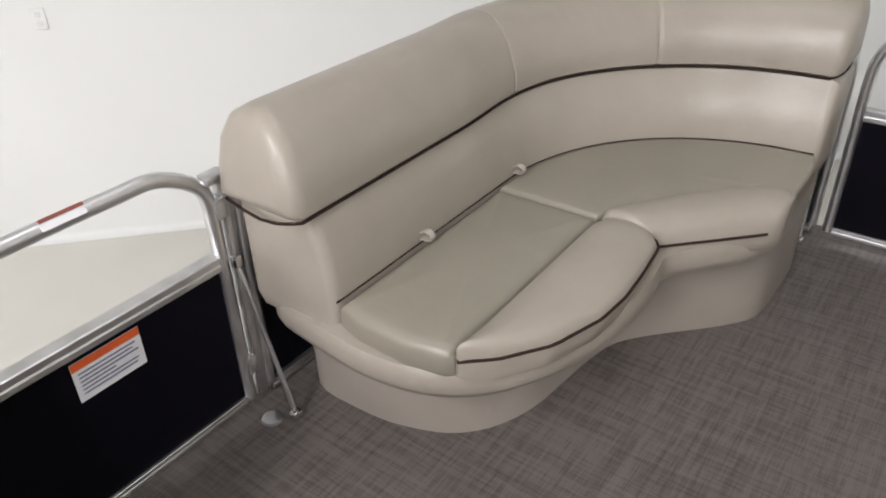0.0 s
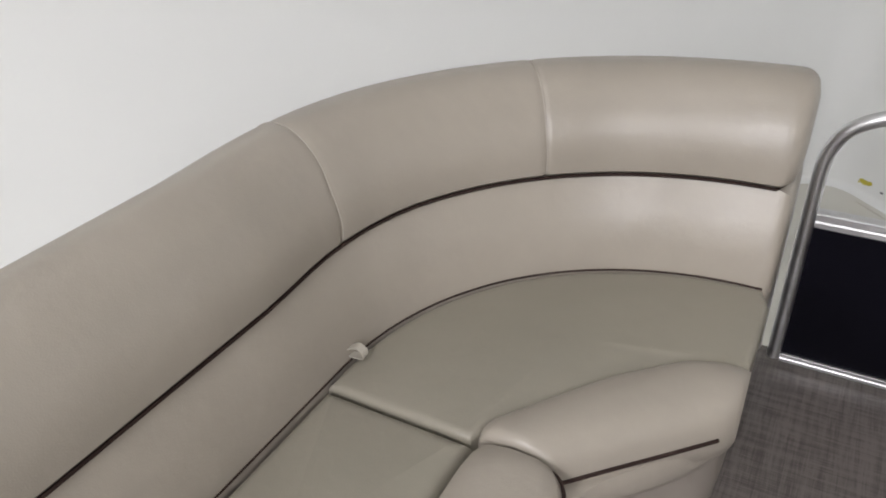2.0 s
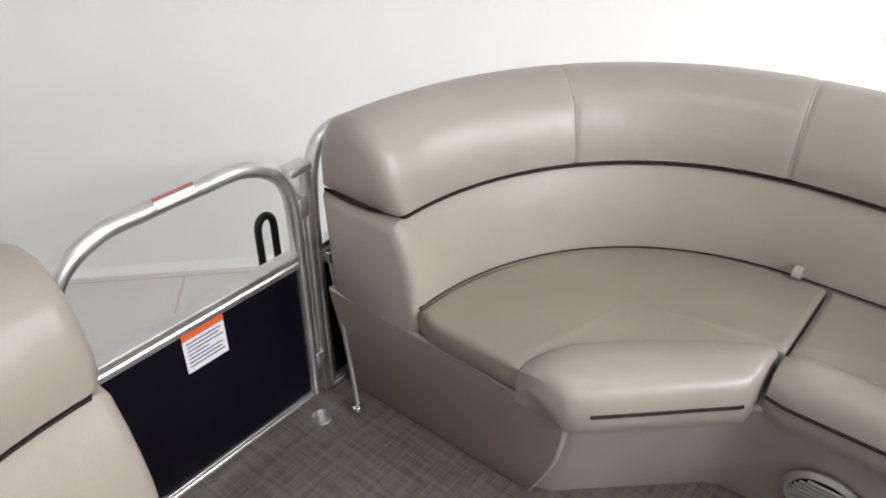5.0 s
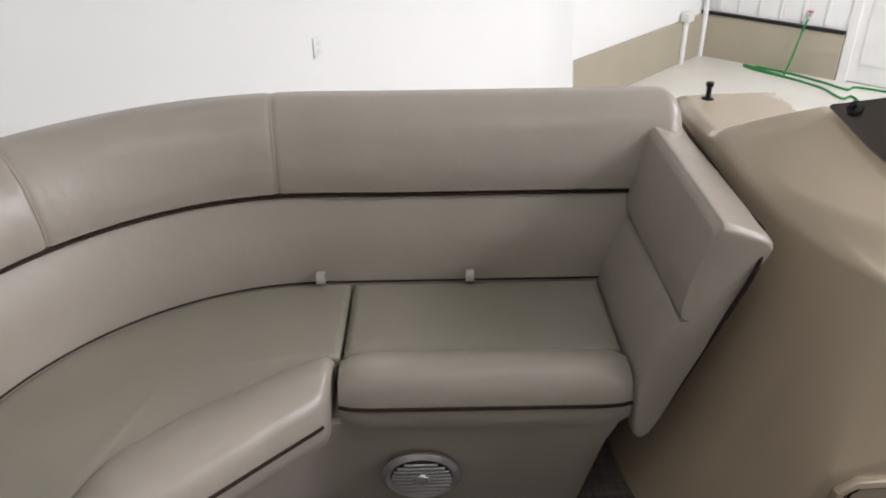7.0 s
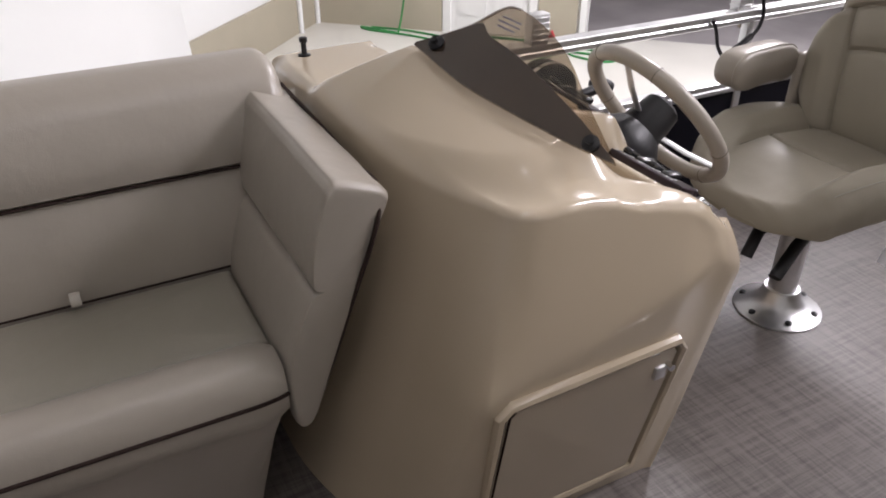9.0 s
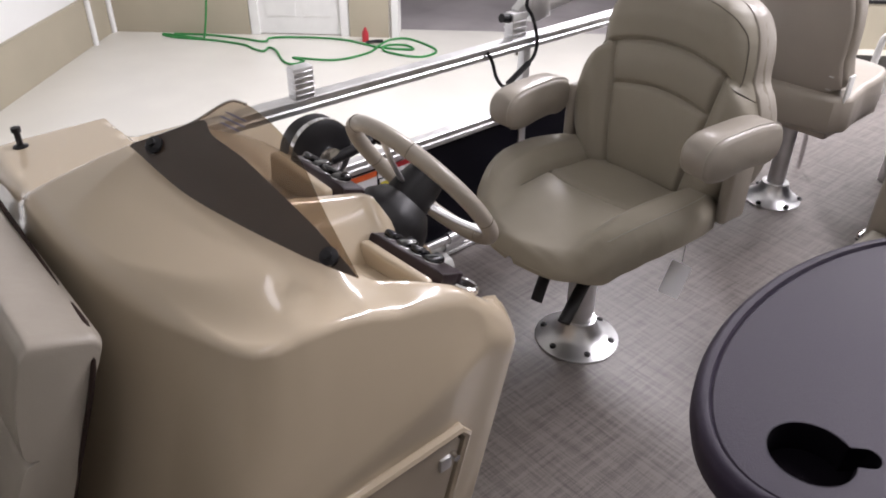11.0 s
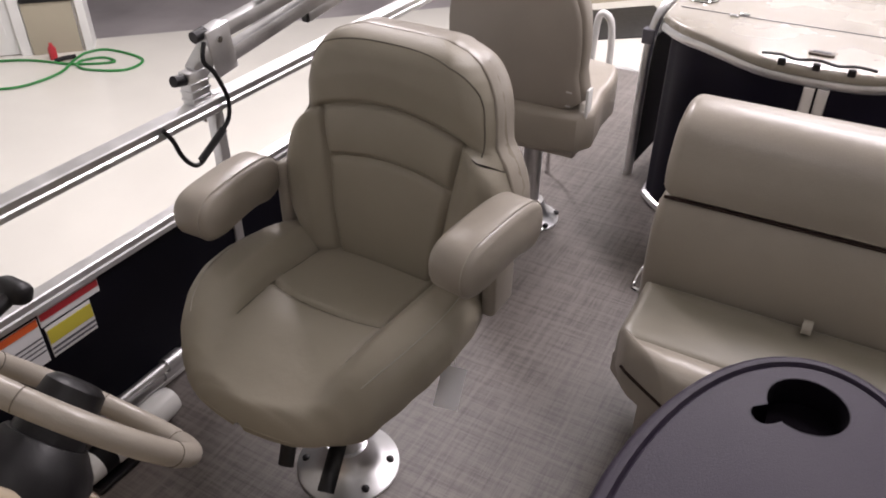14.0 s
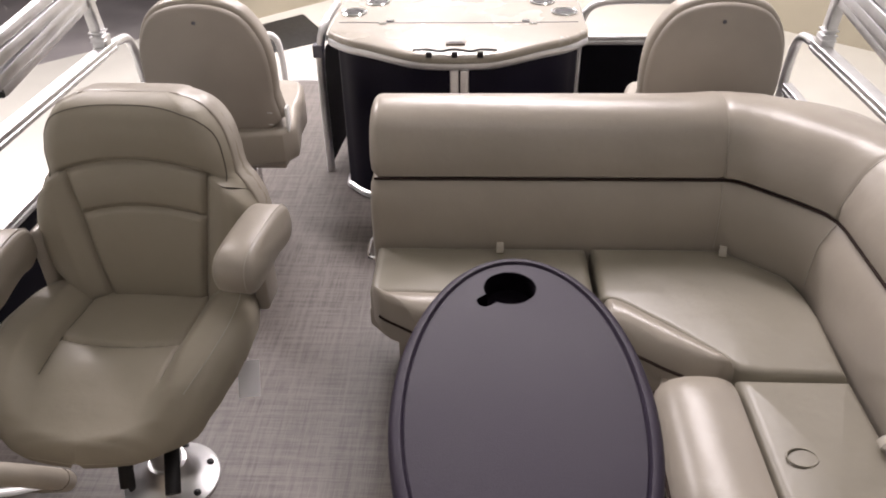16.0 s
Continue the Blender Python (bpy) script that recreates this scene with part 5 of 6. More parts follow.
        pad_ = part("armrest", flat_pad(arm, 0.086, 0.026, m, 0.004), VINYL, c, "padded beige armrest")
        for zz in (0.012, 0.074):
            loop_ = [m @ Vector((p.x, p.y, zz)) for p in inset(ccw([tuple(q) for q in arm]), -0.0006 if zz > 0.02 and zz < 0.06 else 0.006 if zz > 0.06 else -0.0004)]
            part("seam", tube(loop_, 0.0012, 6, closed=True), THREAD, pad_, "stitched edge seam")
        part("arm_bracket", box((0.03, 0.09, 0.2), (sx * 0.25, -0.2, 0.52), 0.012, 3), VINYL, c)
    down, flat = Vector((-0.01, 0.058, -0.069)).normalized(), Vector((-0.5, 0.5, 0.7))
    flat = (flat - down * flat.dot(down)).normalized()
    tag = box((0.05, 0.085, 0.0012), (-0.212, -0.085, 0.272), 0, 1, Matrix((down.cross(flat), down, flat)).transposed().to_4x4())
    part("paper_tag", tag, PAPER, c, "hanging white paper tag", smooth=False)
    part("tag_string", rod((-0.205, -0.115, 0.38), (-0.205, -0.115, 0.306), 0.001, 6), PAPER, c)
    return c


helm_chair()


def fishing_chair(x, y, label):
    c = thing("fishing_chair", label, "chair", "fishing chairs", at=(x, y, 0))
    pedestal(c, 0.352, 0.1, 0.03)
    seat = [(-0.2, 0.205), (-0.21, 0.0), (-0.195, -0.17), (-0.13, -0.24), (0.13, -0.24), (0.195, -0.17), (0.21, 0.0), (0.2, 0.205)]
    part("seat_pan", slab([(-0.19, 0.18), (0.19, 0.18), (0.19, -0.18), (-0.19, -0.18)], 0.35, 0.378), BASE, c, "beige plastic seat pan")
    part("seat", cushion([p.to_2d() for p in smooth_path([(a, b, 0) for a, b in seat], 3, True)], 0.375, 0.495, 0.025, 0.008), VINYL, c, "beige vinyl seat cushion")
    back = [(-0.2, 0.0), (-0.22, 0.12), (-0.222, 0.24), (-0.205, 0.34), (-0.15, 0.43), (-0.06, 0.468), (0.06, 0.468), (0.15, 0.43), (0.205, 0.34), (0.222, 0.24), (0.22, 0.12), (0.2, 0.0)]
    back = [p.to_2d() for p in smooth_path([(a, b, 0) for a, b in back], 3, True)]
    lean = Matrix.Translation((0, 0.165, 0.495)) @ Matrix.Rotation(radians(86), 4, "X") @ Matrix.Translation((0.012, 0, 0)) @ Matrix.Diagonal((0.92, 0.87, 1, 1))
    part("back_shell", flat_pad([(p.x * 0.965, p.y * 0.97) for p in back], 0.02, 0.008, lean @ Matrix.Translation((0, 0, -0.022)), 0.0), BASE, c, "flat taupe back shell")
    part("backrest", flat_pad(back, 0.075, 0.03, lean, 0.012), VINYL, c, "padded beige backrest")
    for sx in (-1, 1):
        hg = part("hinge", box((0.008, 0.035, 0.16), (sx * 0.213, 0.16, 0.48), 0.003, 2), WHITE, c, "pale hinge bracket")
        for z in (0.41, 0.435, 0.46):
            part("screw", rod((sx * 0.215, 0.162, z), (sx * 0.22, 0.162, z), 0.004, 8), ALU, hg)
        for z in (0.48, 0.52, 0.56):
            part("screw", box((0.016, 0.003, 0.004), (sx * 0.165, 0.191, z + 0.03), 0.001, 1), ALU, hg)
    part("back_button", turned([(0, 0), (0.006, 0), (0.006, 0.003), (0, 0.004)], lean @ Vector((0, 0.40, -0.0225)), 10, turn=Matrix.Rotation(radians(-90), 4, "X")), INK, c)
    return c


stern_chair = fishing_chair(0.738, -1.28, "beige vinyl fishing chair facing the stern on a pedestal")
part("stay", tube(smooth_path([(0.066, -0.323, 0.0), (0.066, -0.32, 0.1), (0.06, -0.29, 0.22), (0.05, -0.2, 0.352)], 4), 0.009, 8), CHROME, stern_chair, "thin steel stay under the seat")
fishing_chair(-0.785, -1.28, "beige vinyl fishing chair facing the stern behind the lounge")

# ---------------------------------------------------------------- aft L-shaped lounge
lounge = thing("aft_lounge", "L-shaped beige vinyl lounge with dark piping behind the table", "lounge seat")
BACK_L = [(0.0, 0.30), (0.0, 0.40), (0.0, 0.46), (0.006, 0.53), (0.028, 0.572), (0.041, 0.592)]
plan = [(0.195, -0.577), (0.183, -0.577), (0.165, -0.577)] + finely((0.13, -0.577), (-0.68, -0.58))
plan += [(-0.7, -0.58), (-0.714, -0.577), (-0.73, -0.566), (-0.76, -0.539), (-0.79, -0.511), (-0.82, -0.483), (-0.85, -0.453), (-0.866, -0.434), (-0.876, -0.41), (-0.88, -0.38), (-0.88, -0.34), (-0.88, -0.3)]
plan += finely((-0.88, -0.26), (-0.88, 0.38)) + [(-0.88, 0.41), (-0.88, 0.432), (-0.88, 0.445)]
corner_seams = [min(range(len(plan)), key=lambda i: (plan[i][0] - x) ** 2 + (plan[i][1] - y) ** 2) for x, y in ((-0.705, -0.579), (-0.878, -0.395))]
part("backrest", sweep(plan, [(o, 0.4 + (z - 0.4) * 0.942) for o, z in BACK_L] + [(0.2, 0.578), (0.258, 0.575), (0.255, 0.33), (0.235, 0.30)], 0.025), VINYL, lounge, "lower backrest in beige vinyl")
part("bolster", sweep(plan, [(o, 0.583 + (z - 0.594) * 0.82) for o, z in BOLSTER] + [(0.25, 0.584), (0.06, 0.581)], 0.03, pinch=corner_seams, spread=lambda p: 0.085 * math.exp(-(((p.x + 0.8) ** 2 + (p.y + 0.5) ** 2) / 0.018))), VINYL, lounge, "rounded upper backrest bolster in beige vinyl")
part("piping", tube(offset_line(plan[1:-1], 0.035, 0.5815), 0.0036, 8), DARK_PIPE, lounge, "dark brown piping")
for idx in corner_seams:
    seam_line(lounge, plan, idx, [(o, 0.583 + (z - 0.594) * 0.82) for o, z in BOLSTER[1:10]], 1, r=0.001, shift=0.002, lift=-0.0028)
    seam_line(lounge, plan, idx, [(o, 0.4 + (z - 0.4) * 0.942) for o, z in BACK_L[1:]], 1)
part("aft_cushion", cushion([(0.18, -0.577), (0.18, -0.39), (0.16, -0.36), (-0.37, -0.36), (-0.37, -0.577)], 0.31, 0.402, 0.025, 0.008), VINYL_SEAT, lounge, "aft seat cushion in taupe vinyl")
part("corner_cushion", cushion([(-0.382, -0.577), (-0.382, -0.36), (-0.42, -0.345), (-0.52, -0.255), (-0.61, -0.16), (-0.645, -0.118), (-0.7, -0.105), (-0.865, -0.1), (-0.875, -0.3), (-0.87, -0.38), (-0.85, -0.455), (-0.79, -0.512), (-0.73, -0.565), (-0.70, -0.577)], 0.31, 0.402, 0.02, 0.008), VINYL_SEAT, lounge, "corner seat cushion in taupe vinyl")
part("side_cushion", cushion([(-0.63, -0.09), (-0.865, -0.09), (-0.865, 0.42), (-0.63, 0.42)], 0.31, 0.402, 0.022, 0.008), VINYL_SEAT, lounge, "side seat cushion in taupe vinyl")
part("front_roll", roll([(0.175, -0.385), (0.15, -0.365), (-0.37, -0.355)], [(0.15, -0.33), (0.05, -0.265), (-0.375, -0.245)]), VINYL, lounge, "rounded front roll of the cushion")
part("corner_roll", roll([(-0.39, -0.358), (-0.43, -0.338), (-0.52, -0.25), (-0.60, -0.168), (-0.64, -0.124)], [(-0.385, -0.245), (-0.41, -0.24), (-0.50, -0.168), (-0.56, -0.13), (-0.60, -0.115)]), VINYL, lounge, "rounded front roll of the corner cushion")
part("side_roll", roll([(-0.625, -0.09), (-0.625, 0.42)], [(-0.455, -0.09), (-0.44, 0.42)]), VINYL, lounge, "rounded front roll of the side cushion")
part("roll_piping", tube(roll_edge([(0.175, -0.385), (0.15, -0.365), (-0.37, -0.355)], [(0.15, -0.33), (0.05, -0.265), (-0.375, -0.245)]), 0.0036, 8), DARK_PIPE, lounge, "dark brown piping")
part("roll_piping", tube(roll_edge([(-0.39, -0.358), (-0.43, -0.338), (-0.52, -0.25), (-0.60, -0.168), (-0.64, -0.124)], [(-0.385, -0.245), (-0.41, -0.24), (-0.50, -0.168), (-0.56, -0.13), (-0.60, -0.115)]), 0.0036, 8), DARK_PIPE, lounge, "dark brown piping")
part("roll_piping", tube(roll_edge([(-0.625, -0.09), (-0.625, 0.42)], [(-0.455, -0.09), (-0.44, 0.42)]), 0.0036, 8), DARK_PIPE, lounge, "dark brown piping")
part("dent_ring", tube([(-0.69 + 0.028 * math.cos(a), 0.128 + 0.022 * math.sin(a), 0.4085) for a in np.linspace(0, 2 * math.pi, 25)[:-1]], 0.0022, 6, closed=True), VINYL_SEAT, lounge, "round mark pressed into the vinyl")
for p, o in (((-0.143, -0.552, 0.415), (0, -1, 0)), ((-0.715, -0.55, 0.412), (-0.3, -1, 0)), ((-0.865, 0.1, 0.415), (-1, 0, 0))):
    loop_tab(lounge, p, o)
bf = [(0.12, -0.74), (0.12, -0.42), (0.05, -0.36), (-0.38, -0.34), (-0.46, -0.30), (-0.56, -0.2), (-0.56, 0.42), (-1.13, 0.42), (-1.13, -0.74)]
part("base", slab(bf, 0.0, 0.28), BASE, lounge, "moulded beige plastic base")
bl = [(0.185, -0.775), (0.185, -0.40), (0.13, -0.34), (0.03, -0.29), (-0.38, -0.27), (-0.42, -0.25), (-0.50, -0.17), (-0.475, 0.43), (-1.14, 0.43), (-1.14, -0.775)]
part("base_rim", slab(bl, 0.275, 0.325), VINYL, lounge, "padded rim of the base")
part("end_handle", tube(smooth_path([(0.19, -0.60, 0.34), (0.215, -0.62, 0.335), (0.215, -0.70, 0.335), (0.19, -0.72, 0.34)], 4), 0.006, 8), CHROME, lounge, "small chrome handle")

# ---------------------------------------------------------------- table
# Shade of the cup hollows put into the colour; also a shine-free panel black.
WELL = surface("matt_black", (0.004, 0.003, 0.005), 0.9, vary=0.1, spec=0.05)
table = thing("table", "dark grey plastic oval table with two cup holders", "table")
TCX, TCY, TA, TB, TZ = -0.158, 0.285, 0.2, 0.38, 0.70
holes = [(-0.146, 0.002, 0.047), (-0.168, 0.555, 0.047)]
bm = bmesh.new()
N = 72


def oval(d, z, n=N):
    return [Vector((TCX + (TA - d) * math.cos(2 * math.pi * k / n), TCY + (TB - d) * math.sin(2 * math.pi * k / n), z)) for k in range(n)]


loft([oval(0.03, TZ - 0.045), oval(0.004, TZ - 0.045), oval(0.0, TZ - 0.03), oval(0.0, TZ - 0.012), oval(0.005, TZ - 0.003), oval(0.012, TZ), oval(0.018, TZ - 0.0006), oval(0.0215, TZ - 0.006), oval(0.025, TZ - 0.004)], cap=False, bm=bm)
part("table_rim", bm, TABLE, table, "rounded table edge")


def hole_ring(hx, hy, r, z, n=120):
    """A cup hole with a small round notch for a mug handle."""
    turn = radians(42) + (0 if hy < 0.3 else math.pi)
    far, small = r + 0.012, 0.0155
    out = []
    for k in range(n):
        a = 2 * math.pi * k / n + turn
        d = math.atan2(math.sin(a - turn), math.cos(a - turn))
        rr = r
        if abs(math.sin(d)) * far < small and math.cos(d) > 0:
            rr = max(r, (far * math.cos(d) + math.sqrt(small ** 2 - (far * math.sin(d)) ** 2)) if r > 0.035 else r)
        out.append(Vector((hx + rr * math.cos(a), hy + rr * math.sin(a), z)))
    return out


# flat top with holes, filled between the edge loops
bm = bmesh.new()
loops = [[bm.verts.new(p) for p in oval(0.0245, TZ - 0.004)]]
for hx, hy, hr in holes:
    loops.append([bm.verts.new(p) for p in hole_ring(hx, hy, hr, TZ - 0.004)])
edges = []
for lp in loops:
    edges += [bm.edges.new((lp[i], lp[(i + 1) % len(lp)])) for i in range(len(lp))]
bmesh.ops.triangle_fill(bm, use_beauty=True, edges=edges)
part("table_top", bm, TABLE, table, "flat dark grey top", smooth=False)
under = loft([oval(0.03, TZ - 0.046), oval(0.03, TZ - 0.05)])
part("table_underside", under, TABLE, table)
# the cups are shallow: near-black colour stands in for the shade inside
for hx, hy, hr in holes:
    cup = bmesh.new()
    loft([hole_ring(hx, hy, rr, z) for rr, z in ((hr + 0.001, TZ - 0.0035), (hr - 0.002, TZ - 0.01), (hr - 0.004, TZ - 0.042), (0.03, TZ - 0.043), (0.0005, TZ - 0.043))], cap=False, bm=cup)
    part("cup_holder", cup, WELL, table, "round cup holder, its shaded hollow painted near black")
part("table_leg", turned([(0, 0.0), (0.09, 0.0), (0.09, 0.006), (0.04, 0.02), (0.032, 0.03), (0.032, TZ - 0.07), (0.08, TZ - 0.055), (0.08, TZ - 0.05), (0, TZ - 0.05)], (TCX, TCY, 0), 24), ALU, table, "aluminium table leg")

# ---------------------------------------------------------------- stern station
NAVY = surface("navy_panel", (0.006, 0.005, 0.015), 0.45, vary=0.3, scale=3, spec=0.15)
st = thing("fishing_station", "cream moulded bait station with black panels and cup holders", "bait station")
topo = [(0.47, -2.05), (0.47, -1.64), (0.45, -1.575), (0.39, -1.51), (0.3, -1.455), (0.15, -1.355), (0.05, -1.333), (-0.05, -1.333), (-0.15, -1.355), (-0.3, -1.455), (-0.39, -1.51), (-0.45, -1.575), (-0.47, -1.64), (-0.47, -2.05)]
topo = [p.to_2d() for p in smooth_path([(x, y, 0) for x, y in topo], 3, False)]
CREAM = surface("cream_gelcoat", (0.31, 0.283, 0.237), 0.25, vary=0.03, coat=0.3)
BRONZE = surface("bronze_plastic", (0.075, 0.05, 0.036), 0.35, vary=0.1)
part("station_top", cushion(topo, 0.618, 0.645, 0.014, 0.0, 0.004), CREAM, st, "cream moulded top")
part("top_trim", tube([Vector((p.x * 0.985, -1.6 + (p.y + 1.6) * 0.94, 0.606)) for p in topo], 0.01, 10, flat=1.5), ALU, st, "aluminium edge trim")
part("lid_groove", tube([(-0.44, -1.69, 0.645), (-0.2, -1.683, 0.645), (0.2, -1.683, 0.645), (0.44, -1.69, 0.645)], 0.0022, 6), INK, st, "lid gap")
face = [(x * 0.93, -1.6 + (y + 1.6) * 0.9) for x, y in [tuple(p) for p in topo]]
face = [f for f in face if f[1] > -1.9]
mid = len(face) // 2
for run in (face[: mid + 1], face[mid:]):
    part("front_panel", loft([[Vector((x, y, 0.03)), Vector((x, y, 0.6)), Vector((x * 0.97, y - 0.012, 0.6)), Vector((x * 0.97, y - 0.012, 0.03))] for x, y in run]), NAVY, st, "curved black panel")
for p in (face[0], face[-1]):
    part("corner_post", box((0.03, 0.03, 0.59), (p[0], p[1] + 0.008, 0.3), 0.006), ALU, st)
for dx in (-0.017, 0.017):
    part("centre_post", box((0.03, 0.022, 0.585), (face[mid][0] + dx, face[mid][1] + 0.01, 0.3), 0.005), ALU, st)
part("sill", tube([Vector((x, y, 0.02)) for x, y in face], 0.014, 8), ALU, st)
for x, y in ((0.4, -1.81), (-0.4, -1.81), (0.325, -1.945), (-0.325, -1.945)):
    part("cup_holder", turned([(0, -0.002), (0.044, 0.0), (0.05, 0.003), (0.046, 0.006), (0.04, 0.0045), (0.038, -0.0), (0.0, -0.0)], (x, y, 0.6455), 24), CHROME, st, "steel rimmed cup holder")
    # flat black disc painted in for the dark hollow; no well is cut
    part("well_shade", turned([(0, 0), (0.038, 0), (0.038, 0.001), (0, 0.001)], (x, y, 0.6462), 20), BLACK, st)
for x in (0.25, -0.25):
    part("lid_hinge", box((0.03, 0.014, 0.006), (x, -1.7, 0.648), 0.002, 1), CHROME, st)
    part("lid_hinge", box((0.028, 0.01, 0.006), (x * 1.1, -1.668, 0.648), 0.002, 1), CHROME, st)
part("lid_latch", box((0.066, 0.03, 0.008), (0, -1.452, 0.648), 0.003, 2), BRONZE, st, "recessed steel latch")
part("latch_well", box((0.046, 0.016, 0.004), (0, -1.452, 0.6515), 0.001, 1), BLACK, st)
rh = smooth_path([(-0.14, -1.362, 0.655), (-0.09, -1.35, 0.662), (-0.05, -1.352, 0.655), (0, -1.346, 0.664), (0.05, -1.352, 0.655), (0.09, -1.35, 0.662), (0.14, -1.362, 0.655)], 4)
part("rod_holder", tube(rh, 0.0042, 8), BLACK, st, "black rod holder strip")
for x in (-0.085, 0, 0.085):
    part("rod_clip", box((0.02, 0.014, 0.02), (x, -1.338, 0.648), 0.003, 1), BLACK, st)

# stern gate posts beside the station
for s in (1,):
    g = thing("stern_rail", "aluminium stern rail with a black panel", "rail", "stern rails")
    pts = smooth_path([(s * 0.54, -1.745, 0.0), (s * 0.54, -1.745, 0.35), (s * 0.535, -1.745, 0.5), (s * 0.52, -1.76, 0.59), (s * 0.5, -1.82, 0.63), (s * 0.49, -1.95, 0.64)], 5)
    part("rail_tube", tube(pts, 0.0165, 12), ALU, g)
    part("clamp", box((0.04, 0.04, 0.05), (s * 0.54, -1.745, 0.52), 0.004), INK, g, "dark grey rail clamp")
    panel_between(g, (s * 0.535, -1.76), (s * 0.50, -2.3), 0.03, 0.5).data.materials[0] = WELL
loopr = thing("stern_rail", "aluminium loop rail above a black stern panel", "rail", "stern rails")
part("rail_tube", tube([(-0.5, -2.1, 0.05), (-0.5, -2.1, 0.4)] + smooth_path([(-0.5, -2.1, 0.5), (-0.53, -2.1, 0.57), (-0.6, -2.1, 0.60), (-0.75, -2.1, 0.605), (-0.9, -2.1, 0.60), (-0.965, -2.1, 0.565), (-0.99, -2.1, 0.5)], 4) + [(-0.99, -2.1, 0.05)], 0.016, 10), ALU, loopr)
panel_between(loopr, (-0.5, -2.1), (-1.2, -2.1), 0.03, 0.43)
rail_between(loopr, (-0.5, -2.1), (-1.2, -2.1), 0.44, "mid_rail")
stern_lad = thing("boarding_rail", "white tubular boarding rail at the stern", "rail")
part("rail_tube", tube(smooth_path([(1.03, -2.68, 0.0), (1.02, -2.68, 0.2), (1.01, -2.68, 0.26), (0.985, -2.68, 0.27), (0.955, -2.69, 0.23), (0.945, -2.7, 0.12), (0.945, -2.7, 0.0)], 5), 0.016, 10), WHITE, stern_lad)

# ---------------------------------------------------------------- bimini frame on the rails
def bimini(s, y0, label):
    b = thing("bimini_frame", label, "bimini frame", "bimini frames")
    x = s * (FX + 0.005)
    m = part("mount", box((0.036, 0.058, 0.108), (x, y0, 0.678), 0.004, 2), ALU, b, "ribbed clamp mount on the rail")
    for k in range(4):
        part("rib", box((0.04, 0.06, 0.006), (x, y0, 0.65 + k * 0.018), 0.001, 1), ALU, m)
    part("clamp_bolt", rod((x, y0 - 0.01, 0.63), (x, y0 - 0.01, 0.6), 0.006, 8), CHROME, m)
    part("knob", rod((x, y0 + 0.026, 0.715), (x, y0 + 0.06, 0.722), 0.013, 10), BLACK, b, "black knob")
    part("elbow", box((0.032, 0.075, 0.05), (x, y0 - 0.035, 0.742), 0.005, 2, Matrix.Rotation(radians(-38), 4, "X")), ALU, b)
    ch = part("bar_bracket", box((0.04, 0.075, 0.115), (x, y0 - 0.085, 0.752), 0.005, 2, Matrix.Rotation(radians(-8), 4, "X")), ALU, b, "grey bracket joining the bars")
    part("bolt", rod((x - s * 0.018, y0 - 0.075, 0.782), (x - s * 0.026, y0 - 0.075, 0.782), 0.008, 8), CHROME, ch)
    part("knob", rod((x, y0 - 0.055, 0.8), (x, y0 - 0.02, 0.797), 0.014, 10), BLACK, b, "black knob")

    def bar(name, y, z, slope, length, w, h):
        a = Vector((x, y, z))
        dd = Vector((0, -1, slope)).normalized()
        part(name, box((w, length, h), a + dd * (length / 2), 0.004, 2, Matrix.Rotation(-math.atan(slope), 4, "X")), ALU, b)
        part("end_cap", box((w - 0.003, 0.012, h - 0.003), a - dd * 0.004, 0.003, 1, Matrix.Rotation(-math.atan(slope), 4, "X")), BLACK if "inner" in name else ALU, b)

    bar("upper_bar", y0 - 0.055, 0.787, 0.088, 1.9, 0.034, 0.036)
    bar("lower_bar", y0 - 0.09, 0.728, 0.125, 1.85, 0.034, 0.038)
    bar("inner_upper_bar", y0 - 0.25, 0.842, 0.088, 1.5, 0.026, 0.03)
    bar("inner_lower_bar", y0 - 0.42, 0.735, 0.125, 1.4, 0.026, 0.028)
    return b


bimini(1, -0.38, "folded square aluminium bimini frame clamped to the rail")
bimini(-1, -0.38, "folded square aluminium bimini frame clamped to the port rail")
for s in (1, -1):
    sup = thing("frame_support", "aluminium upright holding the folded bimini", "support post", "frame supports")
    part("upright", box((0.036, 0.042, 0.4), (s * (FX + 0.003), -1.385, 0.84), 0.004, 2, Matrix.Rotation(radians(-10), 4, "X")), ALU, sup)
    part("clamp", box((0.045, 0.06, 0.07), (s * (FX + 0.003), -1.415, 0.655), 0.005, 2), ALU, sup)
    for k in range(3):
        part("rib", box((0.049, 0.05, 0.005), (s * (FX + 0.003), -1.408, 0.675 + 0.016 * k), 0.001, 1), ALU, sup)
strap = thing("bungee_cord", "black elastic cord hanging from the rail", "cord")
part("cord", tube(smooth_path([(FX - 0.02, -0.405, 0.79), (FX - 0.03, -0.385, 0.755), (FX - 0.03, -0.412, 0.718), (FX - 0.03, -0.439, 0.65), (FX - 0.03, -0.434, 0.604), (FX - 0.03, -0.408, 0.578), (FX - 0.03, -0.357, 0.546), (FX - 0.03, -0.312, 0.528), (FX - 0.03, -0.276, 0.563), (FX - 0.03, -0.256, 0.615), (FX - 0.025, -0.24, 0.645)], 5), 0.0055, 8), BLACK, strap)
part("sleeve", rod((FX - 0.03, -0.41, 0.58), (FX - 0.03, -0.325, 0.534), 0.009, 8), BLACK, strap)
clip = thing("rail_clip", "ribbed grey clamp on the starboard rail", "clamp")
part("clamp_body", box((0.034, 0.055, 0.085), (FX - 0.004, 0.36, 0.69), 0.004, 2), ALU, clip)
